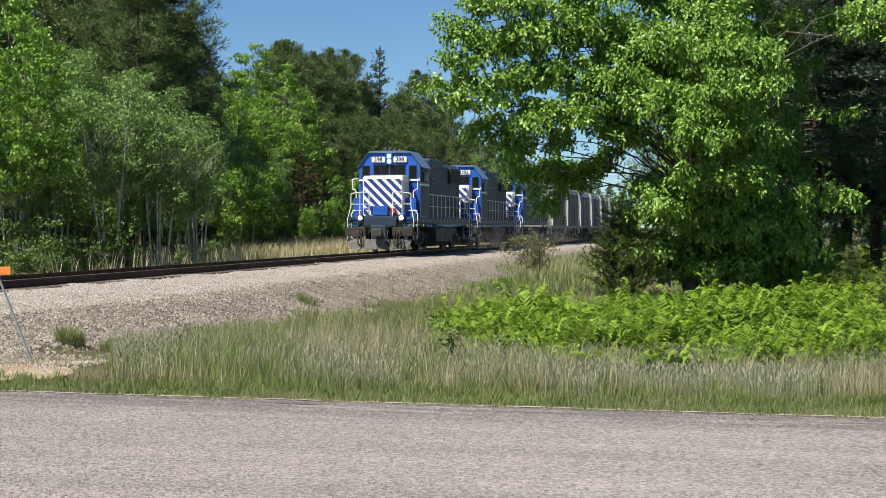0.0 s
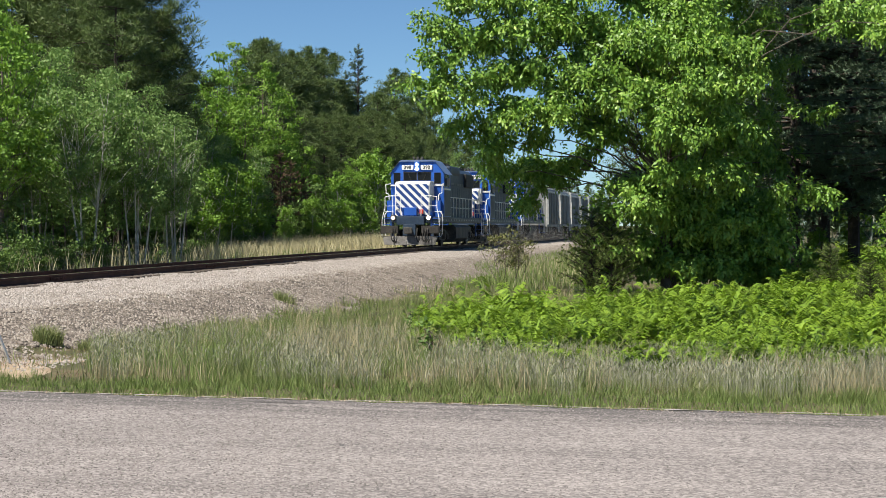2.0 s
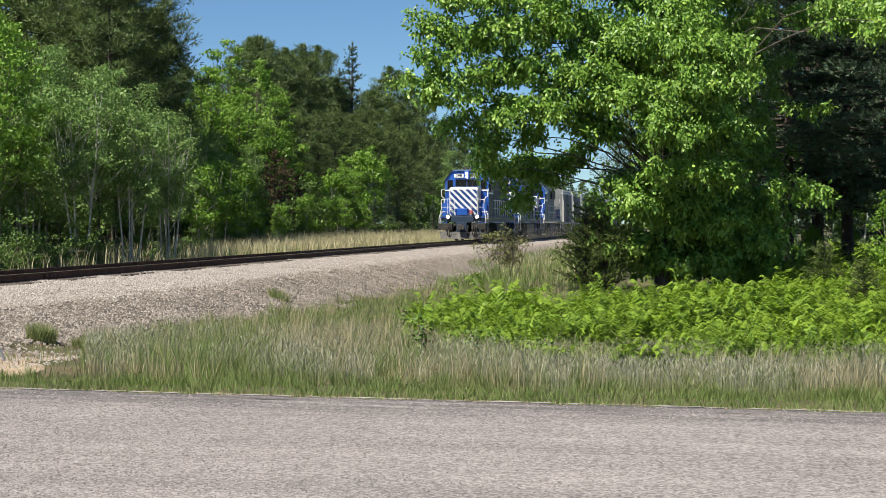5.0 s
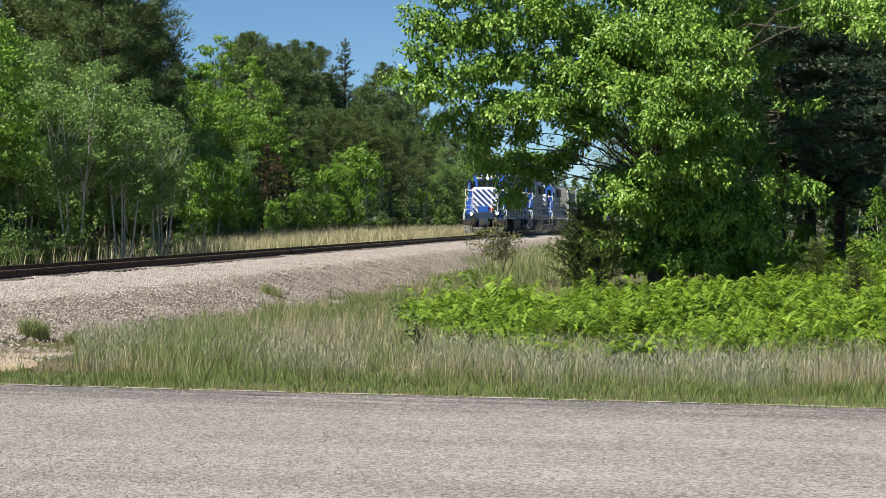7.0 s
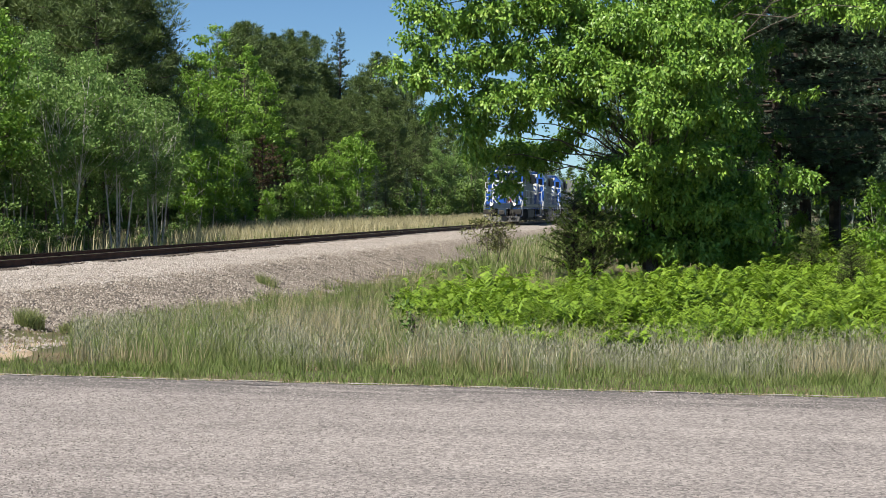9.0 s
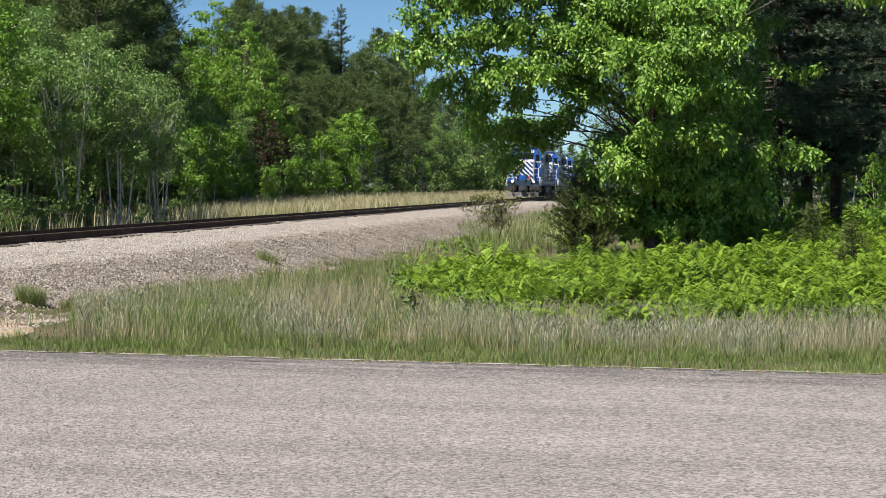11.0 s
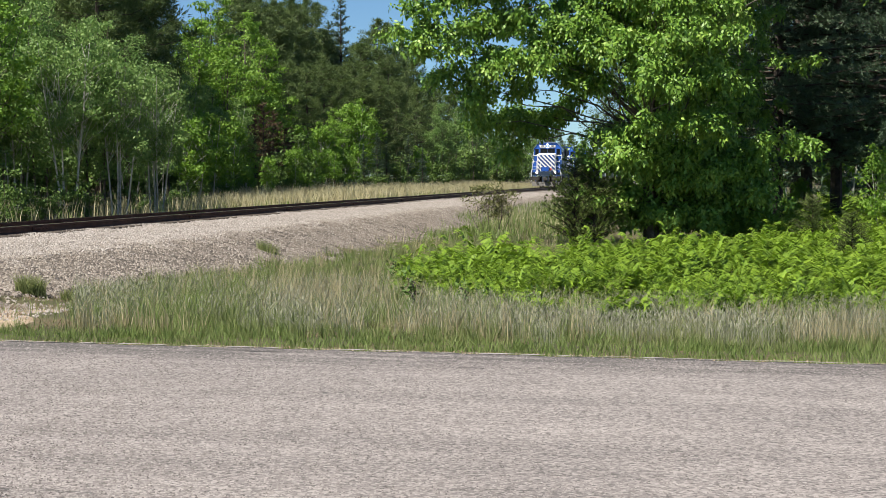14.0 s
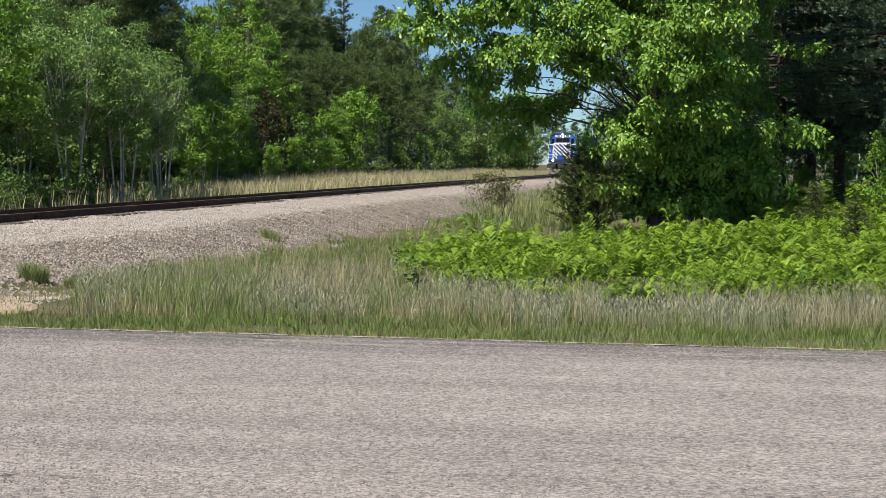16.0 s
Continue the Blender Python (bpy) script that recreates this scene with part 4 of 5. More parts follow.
    rows = ((pine, 17, 492, 78, 24), (pine, 17, 528, 88, 25), (pine, 17, 556, 96, 24), (pine, 17, 586, 90, 24), (pine, 17, 612, 92, 25), (far_pine, 17, 640, 150, 24), (spruce, 16.5, 650, 130, 26),
            (pine, 17, 738, 128, 24), (far_pine, 17, 706, 172, 24), (far_pine, 17, 772, 172, 25), (pine, 17, 690, 195, 19), (pine, 17, 755, 190, 20), (far_pine, 17, 800, 200, 22), (far_pine, 17, 835, 225, 22),
            (pine, 17, 545, 190, 17), (pine, 17, 580, 200, 17), (pine, 17, 612, 205, 17), (pine, 17, 642, 200, 18), (pine, 17, 672, 215, 18), (pine, 17, 712, 225, 17), (pine, 17, 740, 235, 17), (far_pine, 17, 770, 240, 18),
            (maple, 9.4, 660, 285, 13.5), (maple, 9.4, 615, 330, 12.5), (young, 5.7, 640, 300, 14), (young, 5.7, 712, 275, 15), (far_pine, 17, 805, 248, 18), (aspen, 8.4, 850, 268, 15.5), (aspen, 8.4, 876, 275, 15.5), (aspen, 8.4, 835, 290, 14.5),
            (far_pine, 17, 862, 262, 18), (far_pine, 17, 920, 288, 17), (aspen, 8.4, 905, 285, 16), (aspen, 8.4, 950, 300, 16), (far_pine, 17, 980, 308, 17), (aspen, 8.4, 1010, 320, 16), (far_pine, 17, 1040, 328, 17), (far_pine, 17, 1080, 330, 18), (far_pine, 17, 1120, 335, 18),
            (spruce, 16.5, 735, 325, 12.5), (spruce, 16.5, 712, 345, 12), (spruce, 16.5, 752, 340, 13), (spruce, 16.5, 815, 350, 12.5), (spruce, 16.5, 790, 330, 14), (spruce, 16.5, 335, 380, 7.5))
    for tree, h, x, top, p in rows:
        grow(tree, h, x, top, p, (x * 37) % 360)
    for k in range(17):
        x = 380 + 45 * k
        grow(far_pine, 17, x, float(np.interp(x, [380, 640, 760, 900, 1100], [140, 175, 205, 270, 332])) + rng.uniform(-12, 12), 27 + rng.uniform(0, 6), 31 * k)
    for k in range(9):
        again(far_pine, -300 + 18 * k, 112 + rng.uniform(0, 10), 50 * k, rng.uniform(.6, .75))
    for px, d, turn, size in ((203, 62, 40, .9), (258, 92, 70, 1.5), (285, 96, 10, 1.5), (238, 88, 5, 1.5)):
        again(spruce, px, d, turn, size)
    shade = conifer("spruce_tree", "grey-green spruce with bare lower trunk beside the large tree", 44, 15.0, 3.4, 2.6, M_SPRUCE, .55, tuft=.17, droop=.2, per_m=8.0, gap=.30, blades_each=13)
    place(shade, 300, 53, 0, 1.1)
    for px, d, turn, size in ((226, 58, 30, 1.0), (262, 59, 80, 1.05), (244, 63, 220, 1.1), (285, 60, 300, 1.15), (328, 55, 110, 1.1)):
        again(shade, px, d, turn, size)
    # shrubs along the foot of the wood
    bush = broadleaf("shrub", "leafy green shrub at the edge of the wood", 51, 2.6, [(0, 0, 1.3, 1.1, 1.0, 1.1), (.5, 0, .7, .9, .8, .6)], 22, 64, .45, .155, M_LEAF_UNDER, M_BARK, .04,
                     droop=.3, stems=3)
    place(bush, -250, 58)
    for k in range(50):
        x = -20 + 21 * k
        p = float(np.interp(x, [0, 350, 560, 1000], [6.5, 7.5, 12, 14])) + rng.uniform(-1, 2)
        again(bush, (x + rng.uniform(-8, 8) - 784) / 2.925, along_wood(x, p), rng.uniform(0, 360), rng.uniform(.4, 1.0) * (.75 if x < 350 else along_wood(x, p) / 105))
    for k in range(12):
        again(bush, (860 + 12 * k - 784) / 2.925, along_wood(860 + 12 * k, 15 + 2 * (k % 3)), 50 * k, 2.0 + .3 * (k % 4))
    for x, top, p in ((420, 335, 10), (462, 348, 10), (505, 345, 11), (545, 362, 11), (590, 345, 11.5), (624, 352, 11.5), (655, 350, 12.5), (412, 285, 9), (438, 275, 9.5), (475, 290, 10), (690, 358, 12), (812, 345, 13.5)):
        grow(young, 5.7, x, top, p, (x * 53) % 360)
    for px, d, turn, size in ((292, 50, 200, .55), (262, 62, 90, .4), (240, 60, 300, .36)):
        again(young, px, d, turn, size)
    # undergrowth inside the wood, its shrub leaves darkened for the shade there
    for k in range(34):
        x = -30 + 19 * k
        p = rng.uniform(12, 17)
        again(bush, (x - 784) / 2.925, along_wood(x, p), rng.uniform(0, 360), rng.uniform(1.2, 1.8))
    for k in range(8):
        x = -20 + 72 * k
        p = rng.uniform(17, 21)
        again(far_pine, (x - 784) / 2.925, along_wood(x, p), rng.uniform(0, 360), rng.uniform(.32, .42))
    # behind the large tree
    for px, d, turn, size in ((150, 85, 30, 1.4), (235, 92, 80, 1.6), (265, 88, 200, 1.5), (292, 96, 10, 1.7), (190, 98, 300, 1.6), (300, 75, 5, 1.2)):
        again(young, px, d, turn, size)
    for px, d, size in ((130, 150, .8), (160, 145, .85), (190, 140, .9), (225, 138, .95), (255, 130, 1.0), (290, 128, 1.0)):
        again(far_pine, px, d, px, size)
    juniper = conifer("juniper_bush", "scruffy olive juniper bush beside the large tree", 61, 2.9, 1.1, .1, M_JUNIPER, .5, tuft=.13, gap=.15, droop=-.5, per_m=8, blades_each=12)
    place(juniper, 103, 49, 0, .85)
    again(juniper, 115, 49, 100, .85)
    again(juniper, 248, 44, 50, .5)
    again(juniper, 272, 36, 120, .42)
    shrub = broadleaf("open_shrub", "small open brownish shrub at the foot of the bank", 63, 1.7, [(0, 0, 1.05, .95, .7, .7)], 80, 26, .17, .075, M_LEAF_SHRUB, M_BARK, .035, droop=-.3, stems=6)
    place(shrub, 53, 60, 0, 1.1)


M_STRAW = material("straw", [(0.24, 0.21, 0.11), (0.40, 0.345, 0.20), (0.56, 0.49, 0.32)], 0.8, random_by="Island", through_light=0.25)
M_THATCH = material("thatch", [(0.09, 0.06, 0.035), (0.18, 0.125, 0.08), (0.30, 0.23, 0.15)], 0.9, random_by="Island")
M_SEED = material("seed_heads", [(0.15, 0.16, 0.105), (0.265, 0.265, 0.185), (0.42, 0.40, 0.295)], 0.8, random_by="Island")
M_JUNIPER = material("juniper", [(0.05, 0.085, 0.016), (0.11, 0.155, 0.03), (0.19, 0.23, 0.055)], 0.7, random_by="Island")
M_LEAF_SHRUB = material("shrub_leaf", [(0.07, 0.085, 0.022), (0.13, 0.14, 0.04), (0.20, 0.20, 0.07)], 0.6, random_by="Island")
# brown dirt on the slope's stones, with the slope's shade mixed into the colour
M_STONE_OLD_SHADED = material("dirty_shaded_stone", [(0.07, 0.052, 0.042), (0.20, 0.168, 0.143), (0.29, 0.255, 0.22), (0.42, 0.38, 0.335)], 0.95, scale=.9, fine=6, random_by="Island", random_amount=.5)
M_CHIP = material("road_chip", [(0.055, 0.048, 0.046), (0.155, 0.137, 0.13), (0.24, 0.215, 0.206), (0.39, 0.355, 0.343)], 0.9, random_by="Island", random_amount=.85)
M_VERGE = material("lush_grass", [(0.08, 0.125, 0.026), (0.15, 0.215, 0.05), (0.27, 0.325, 0.105)], 0.7, random_by="Island", scale=0.9, fine=5, through_light=0.25, random_amount=.45)
# shrub leaves with the wood's shade in their colour; the dark sprouts share it
M_LEAF_UNDER = material("shade_dark_leaf", [(0.04, 0.085, 0.016), (0.095, 0.17, 0.028), (0.18, 0.28, 0.05)], 0.6, random_by="Island", through_light=.2)
# bank soil, darkened to stand for the shade between the stones
M_BED_SHADED = material("dirty_shaded_bank_soil", [(0.05, 0.04, 0.032), (0.15, 0.122, 0.10), (0.27, 0.23, 0.19)], 0.95, scale=2.0, fine=14, bump=1.0, bump_dist=0.08, fine_amount=.7)
M_ORANGE = material("orange_plastic", [(0.8, 0.2, 0.03), (0.9, 0.25, 0.04)], 0.5)
M_DUST = material("dust", [(0.36, 0.34, 0.31), (0.46, 0.44, 0.41)], 1.0, random_by="Island", through_light=.5)
M_ROD = material("galvanised_rod", [(0.3, 0.31, 0.31), (0.45, 0.45, 0.45)], 0.4, 0.6)


def build_dust():
    """Fine dust that the train stirs up and drags along: countless specks low beside the wheels."""
    rng = np.random.default_rng(91)
    n = 150000
    y = 9 + rng.uniform(0, 1, n) ** .9 * 50
    z = np.abs(rng.normal(0, .55, n)) * (1 + .3 * np.sin(y * .7)) + .03
    x = np.where(rng.random(n) < .75, rng.uniform(1.6, 3.4, n), rng.uniform(-3.2, -1.7, n))
    keep = (np.sin(y * .55 + 1) + np.sin(y * 1.3) + rng.normal(0, .9, n) > -.6) & (z < 2.6)
    x, y, z = x[keep], y[keep], z[keep]
    C = np.column_stack([x, y, z])
    A, B = unit(rng.normal(0, 1, C.shape)), unit(rng.normal(0, 1, C.shape))
    r = rng.uniform(.004, .009, len(C))[:, None]
    V = np.stack([C + A * r, C + B * r, C - (A + B) * r], 1).reshape(-1, 3)
    ob = sheet("dust_cloud", V, np.arange(len(V)).reshape(-1, 3), M_DUST)
    tagged(ob, "pale dust whirled up beside the moving train", "dust", kind="stuff")
    TRAIN.append((ob, 0.0))


def build_small_things():
    rng = np.random.default_rng(71)
    # leaning marker rod beside the road
    o = empty("marker_rod", pose(-4.93, 20.2, 0))
    tagged(o, "leaning grey metal rod with an orange tip", "marker")
    bm = bmesh.new()
    tube(bm, (0, 0, -.3), (-.62, 0, 1.3), .017, .015, 8)
    part("rod", bm, M_ROD, o)
    bm = bmesh.new()
    box(bm, -.53, -.36, .02, .035, 1.02, 1.12, .006)
    part("tip", bm, M_ORANGE, o, "small orange panel")
    # bare sandy patch beside the bank
    n, m = 40, 16
    u, v = np.meshgrid(np.linspace(0, 1, n), np.linspace(0, 1, m))
    x = -9.5 + 5.2 * u + .25 * np.sin(v * 9)
    y = 17.3 + 5.1 * v + .3 * np.sin(u * 14) + (1 - u) * 1.4
    z = ground_z(x, y) + .018 - .1 * ((u == 0) | (u == 1) | (v == 0) | (v == 1))
    i = np.arange(n * m).reshape(m, n)
    ob = sheet("sand_patch", np.stack([x, y, z], -1).reshape(-1, 3), np.stack([i[:-1, :-1], i[:-1, 1:], i[1:, 1:], i[1:, :-1]], -1).reshape(-1, 4), M_SAND, smooth=True)
    tagged(ob, "bare sandy soil with gravel beside the bank", "sand", kind="structure")
    k = 1500
    X, Y = rng.uniform(-9, -4.2, k), rng.uniform(18.5, 23.5, k)
    stones("sand_gravel", np.column_stack([X, Y, ground_z(X, Y) + .02]), rng.uniform(.008, .03, k), "scattered gravel on bare sand", rng)
    # single tufts of grass
    for cx, cy, r, h, num in ((-5.62, 24.9, .22, .26, 700), (-5.05, 24.8, .1, .16, 200), (-7.0, 24.3, .12, .14, 200), (-3.3, 40.0, .28, .26, 260)):
        a, q = rng.uniform(0, 6.28, num), r * rng.random(num) ** .6
        X, Y = cx + q * np.cos(a), cy + q * np.sin(a)
        ob = blades("grass_tuft", np.column_stack([X, Y, ground_z(X, Y) + .02]), h * rng.uniform(.5, 1.2, num), np.full(num, .005), .7, M_GRASS, "single green tuft of grass on gravel", rng)
    # young broadleaf sprouts among the grass
    sprout = broadleaf("sprout", "dark green leafy sprout among the grass", 77, .5, [(0, 0, .33, .1, .1, .2)], 16, 5, .1, .075, M_LEAF_UNDER, M_BARK, .012, droop=0)
    place(sprout, 4, 21.6)
    for px, d, turn, size in ((36, 20.6, 40, .8), (50, 21.2, 100, .75), (-6, 29, 70, .9), (76, 20.4, 200, .7)):
        again(sprout, px, d, turn, size)


build_ground()
build_road()
build_ballast()
build_rails()
build_trees()
build_ferns()
build_grass()
build_small_things()


# ---- the train ----
M_BLUE = material("blue_paint", [(0.014, 0.07, 0.31), (0.02, 0.095, 0.42), (0.028, 0.115, 0.47)], 0.35, scale=1.2, fine=20, fine_amount=.2)
M_STRIPE = material("deep_blue_stripe_paint", [(0.010, 0.038, 0.16), (0.014, 0.05, 0.21), (0.02, 0.062, 0.24)], 0.45, scale=1.2, fine=20, fine_amount=.2)
# dark blue paint, deepened further for the sides turned from the sun
M_NAVY_SHADE = material("dusty_blue_paint_in_shade", [(0.012, 0.026, 0.052), (0.022, 0.042, 0.075), (0.042, 0.06, 0.082)], 0.5, scale=1.0, fine=12)
M_WHITE = material("white_paint", [(0.62, 0.62, 0.60), (0.78, 0.78, 0.76), (0.82, 0.82, 0.81)], 0.4, scale=1.5, fine=20, fine_amount=.2)
M_PLOW = material("dusty_grey_steel", [(0.16, 0.15, 0.145), (0.27, 0.26, 0.25), (0.36, 0.34, 0.32)], 0.7, scale=2, fine=18)
M_BLACK = material("grimy_black_steel", [(0.012, 0.011, 0.010), (0.028, 0.025, 0.022), (0.06, 0.052, 0.044)], 0.7, scale=2, fine=15)
M_TANK = material("dusty_tank_steel", [(0.03, 0.03, 0.03), (0.06, 0.056, 0.05), (0.13, 0.12, 0.10)], 0.7, scale=1.5, fine=14)
M_GLASS = material("dark_cab_glass", [(0.008, 0.010, 0.012), (0.015, 0.018, 0.02)], 0.1, scale=1, fine=5, spec=0.05)
M_CAR = material("grey_hopper_paint", [(0.13, 0.14, 0.14), (0.19, 0.20, 0.20), (0.25, 0.25, 0.24)], 0.6, scale=0.7, fine=9, fine_amount=.25)
M_PALE = material("pale_grey_steel", [(0.4, 0.4, 0.385), (0.56, 0.56, 0.54)], 0.5, scale=2, fine=20)
# roof edge colour: the blue paint with the sky's reflection put into it
M_ROOF_SHEEN = material("roof_sky_sheen", [(0.10, 0.15, 0.27), (0.15, 0.20, 0.32)], 0.35, scale=1.5, fine=20)
M_RED = material("red_lamp_box", [(0.4, 0.03, 0.02), (0.5, 0.05, 0.03)], 0.4)
M_INK = material("black_paint", [(0.01, 0.01, 0.01), (0.02, 0.02, 0.02)], 0.5)
M_WHEEL = material("worn_wheel_steel", [(0.05, 0.04, 0.035), (0.12, 0.10, 0.09)], 0.5, 0.6)
M_LAMP = glow("lit_headlight", (1.0, 0.80, 0.60), 14.0)
M_DITCH = glow("lit_ditch_light", (1.0, 0.78, 0.52), 14.0)


def mirror_part(name, build, mat, parent, label=""):
    for sg in (-1, 1):
        bm = bmesh.new()
        build(bm, sg)
        bmesh.ops.recalc_face_normals(bm, faces=bm.faces)
        part(name, bm, mat, parent, label)


def sbox(bm, sg, x0, x1, *rest):
    a, b = sorted((sg * x0, sg * x1))
    return box(bm, a, b, *rest)


def solid(name, mat, parent, *args, label=""):
    bm = bmesh.new()
    box(bm, *args)
    return part(name, bm, mat, parent, label)


def wheelset(parent, y, r=.51):
    bm = bmesh.new()
    for sg in (-1, 1):
        tube(bm, (sg * .70, 0, 0), (sg * .83, 0, 0), r - .012, r, 24)
        tube(bm, (sg * .68, 0, 0), (sg * .705, 0, 0), r + .028, r + .02, 24)
        tube(bm, (sg * .83, 0, 0), (sg * .87, 0, 0), .17, .14, 10)
        for k in range(6):
            a = k * math.pi / 3
            tube(bm, (sg * .832, .3 * math.cos(a), .3 * math.sin(a)), (sg * .845, .3 * math.cos(a), .3 * math.sin(a)), .05, .05, 6)
    tube(bm, (-.8, 0, 0), (.8, 0, 0), .085, .085, 10)
    w = part("wheelset", bm, M_WHEEL, parent)
    w.location = (0, y, r)
    return w


def bogie(parent, y, base, r=.51):
    bm = bmesh.new()
    for sg in (-1, 1):
        prism(bm, [(y - base / 2 - .35, .45), (y - base / 2 - .3, .78), (y - .5, .95), (y + .5, .95), (y + base / 2 + .3, .78), (y + base / 2 + .35, .45),
                   (y + base / 2 - .3, .45), (y + .45, .3), (y - .45, .3), (y - base / 2 + .3, .45)], sg * .95, sg * 1.12, axis="x")
        for k in (-1, 1):
            sbox(bm, sg, 1.0, 1.18, y + k * base / 2 - .18, y + k * base / 2 + .18, .38, .68)
            tube(bm, (sg * 1.1, y + k * .3, .42), (sg * 1.1, y + k * .3, .85), .1, .1, 8)
    box(bm, -.95, .95, y - .25, y + .25, .55, .9)
    part("bogie_frame", bm, M_BLACK, parent)
    for k in (-1, 1):
        wheelset(parent, y + k * base / 2, r)


def writing(text, size, m, mat, parent, name="road_number"):
    cu = bpy.data.curves.new("letters", "FONT")
    cu.body, cu.size, cu.align_x, cu.align_y, cu.extrude, cu.offset = text, size, "CENTER", "CENTER", .004, .003
    tmp = bpy.data.objects.new("letters", cu)
    scene.collection.objects.link(tmp)
    me = bpy.data.meshes.new_from_object(tmp.evaluated_get(bpy.context.evaluated_depsgraph_get()))
    bpy.data.objects.remove(tmp)
    me.materials.clear()
    me.materials.append(mat)
    ob = new(name, me)
    ob.parent = parent
    ob.matrix_basis = m
    return ob


def stripes(bm, x0, x1, z0, z1, y, count, width, step, slope):
    """Slanting bars cut off at the edges of a panel."""
    for k in range(count):
        a = x0 - (z1 - z0) * slope + k * step + .12
        pts = [(a, z1), (a + width, z1), (a + width + (z1 - z0) * slope, z0), (a + (z1 - z0) * slope, z0)]
        for axis, lim, keep in ((0, x0, 1), (0, x1, -1)):
            out = []
            for p, q in zip(pts, pts[1:] + pts[:1]):
                ip, iq = (p[axis] - lim) * keep >= 0, (q[axis] - lim) * keep >= 0
                if ip:
                    out.append(p)
                if ip != iq:
                    f = (lim - p[axis]) / (q[axis] - p[axis])
                    out.append((p[0] + f * (q[0] - p[0]), p[1] + f * (q[1] - p[1])))
            pts = out
            if not pts:
                break
        if len(pts) > 2:
            vs = [bm.verts.new((px, y, pz)) for px, pz in pts]
            bm.faces.new(vs)


def locomotive(number, label):
    o = empty("locomotive")
    tagged(o, label, "locomotive", group="locomotives of the train")
    # frame and platform
    bm = bmesh.new()
    box(bm, -1.45, 1.45, 1.0, 17.1, 1.32, 1.62, .03)
    part("walkway", bm, M_NAVY_SHADE, o)
    solid("end_sill", M_NAVY_SHADE, o, -.74, .74, .66, 1.0, 1.2, 1.62, .02)
    for y0, y1 in ((.45, 1.0), (17.1, 17.55)):
        mirror_part("step_box", lambda b, s: sbox(b, s, .62, 1.56, y0, y0 + .5, .74, 1.14, .02), M_BLACK, o)
    # snow plow
    bm = bmesh.new()
    top, bot = [(-1.5, .62), (0, .25), (1.5, .62)], [(-1.35, .5), (0, .12), (1.35, .5)]
    for k in range(2):
        a, b, c, d = top[k], top[k + 1], bot[k + 1], bot[k]
        f = [bm.verts.new(v) for v in ((a[0], a[1], .60), (b[0], b[1], .60), (c[0], c[1], .14), (d[0], d[1], .14))]
        bm.faces.new(f)
    bmesh.ops.solidify(bm, geom=bm.faces[:], thickness=.03)
    part("plow", bm, M_PLOW, o, "dusty light grey steel plow")
    # coupler and hoses
    bm = bmesh.new()
    box(bm, -.16, .16, .02, .7, .78, 1.02, .03)
    box(bm, -.22, .1, -.12, .12, .72, 1.08, .05)
    box(bm, .08, .24, -.1, .05, .74, 1.06, .04)
    part("coupler", bm, M_TANK, o)
    solid("draft_gear_box", M_NAVY_SHADE, o, -.34, .34, .34, .66, .62, 1.24, .02)
    for x in (-.92, -.8, .42, .74, .86, .98):
        bm = bmesh.new()
        path_tube(bm, [(x, .45, 1.0), (x + .02, .25, .8), (x, .22, .45), (x + .08, .3, .28), (x + .14, .38, .45)], .03, 6)
        part("air_hose", bm, M_BLACK, o)
    # nose
    bm = bmesh.new()
    prism(bm, [(1.28, 1.62), (1.28, 3.42), (1.36, 3.50), (2.75, 3.56), (2.75, 1.62)], -.94, .94, axis="x")
    bmesh.ops.bevel(bm, geom=[e for e in bm.edges if abs(e.verts[0].co.x) > .9], offset=.05, segments=2, affect="EDGES")
    nose = part("short_hood", bm, M_WHITE, o, "white nose with slanting blue stripes")
    bm = bmesh.new()
    stripes(bm, -.88, .88, 1.66, 3.36, 1.272, 9, .225, .43, 1.0)
    bmesh.ops.recalc_face_normals(bm, faces=bm.faces)
    part("stripe", bm, M_STRIPE, nose, "slanting blue warning stripes")
    solid("equipment_box", M_BLUE, o, -.5, .28, 1.02, 1.26, 1.68, 2.12, .03)
    solid("marker_lamp", M_RED, o, .42, .62, 1.1, 1.25, 1.78, 2.02, .02, label="small red box")
    solid("platform_plate", M_NAVY_SHADE, o, -.92, .92, 1.0, 1.06, 1.30, 1.66, .01)
    # cab
    def cab_outline(w, r, z0, z1, z2):
        return [(-w, z0), (-w, z1), (-w + .07, z1 + .12), (-r, z2 - .04), (-r + .1, z2), (r - .1, z2), (r, z2 - .04), (w - .07, z1 + .12), (w, z1), (w, z0)]
    bm = bmesh.new()
    prism(bm, cab_outline(1.45, .95, 1.62, 4.02, 4.66), 2.75, 5.0)
    cab = part("cab", bm, M_BLUE, o, "blue driver's cab")
    bm = bmesh.new()
    for sg in (-1, 1):
        prism(bm, [(sg * 1.56, 3.93), (sg * 1.01, 4.62), (sg * .97, 4.665), (sg * 1.47, 4.03)], 2.66, 5.1)
    prism(bm, [(-1.01, 4.62), (-.88, 4.71), (.88, 4.71), (1.01, 4.62), (.97, 4.64), (-.97, 4.64)][:4], 2.66, 5.1)
    part("roof_edge", bm, M_ROOF_SHEEN, cab, "roof edge coloured with the sky's pale grey-blue sheen")
    for x0, x1, z0, z1 in ((-.74, -.04, 3.62, 4.03), (.04, .74, 3.62, 4.03), (-1.28, -.95, 3.44, 4.0), (.95, 1.28, 3.44, 4.0)):
        w = solid("windscreen", M_GLASS, cab, x0, x1, 2.735, 2.78, z0, z1)
        bm = bmesh.new()
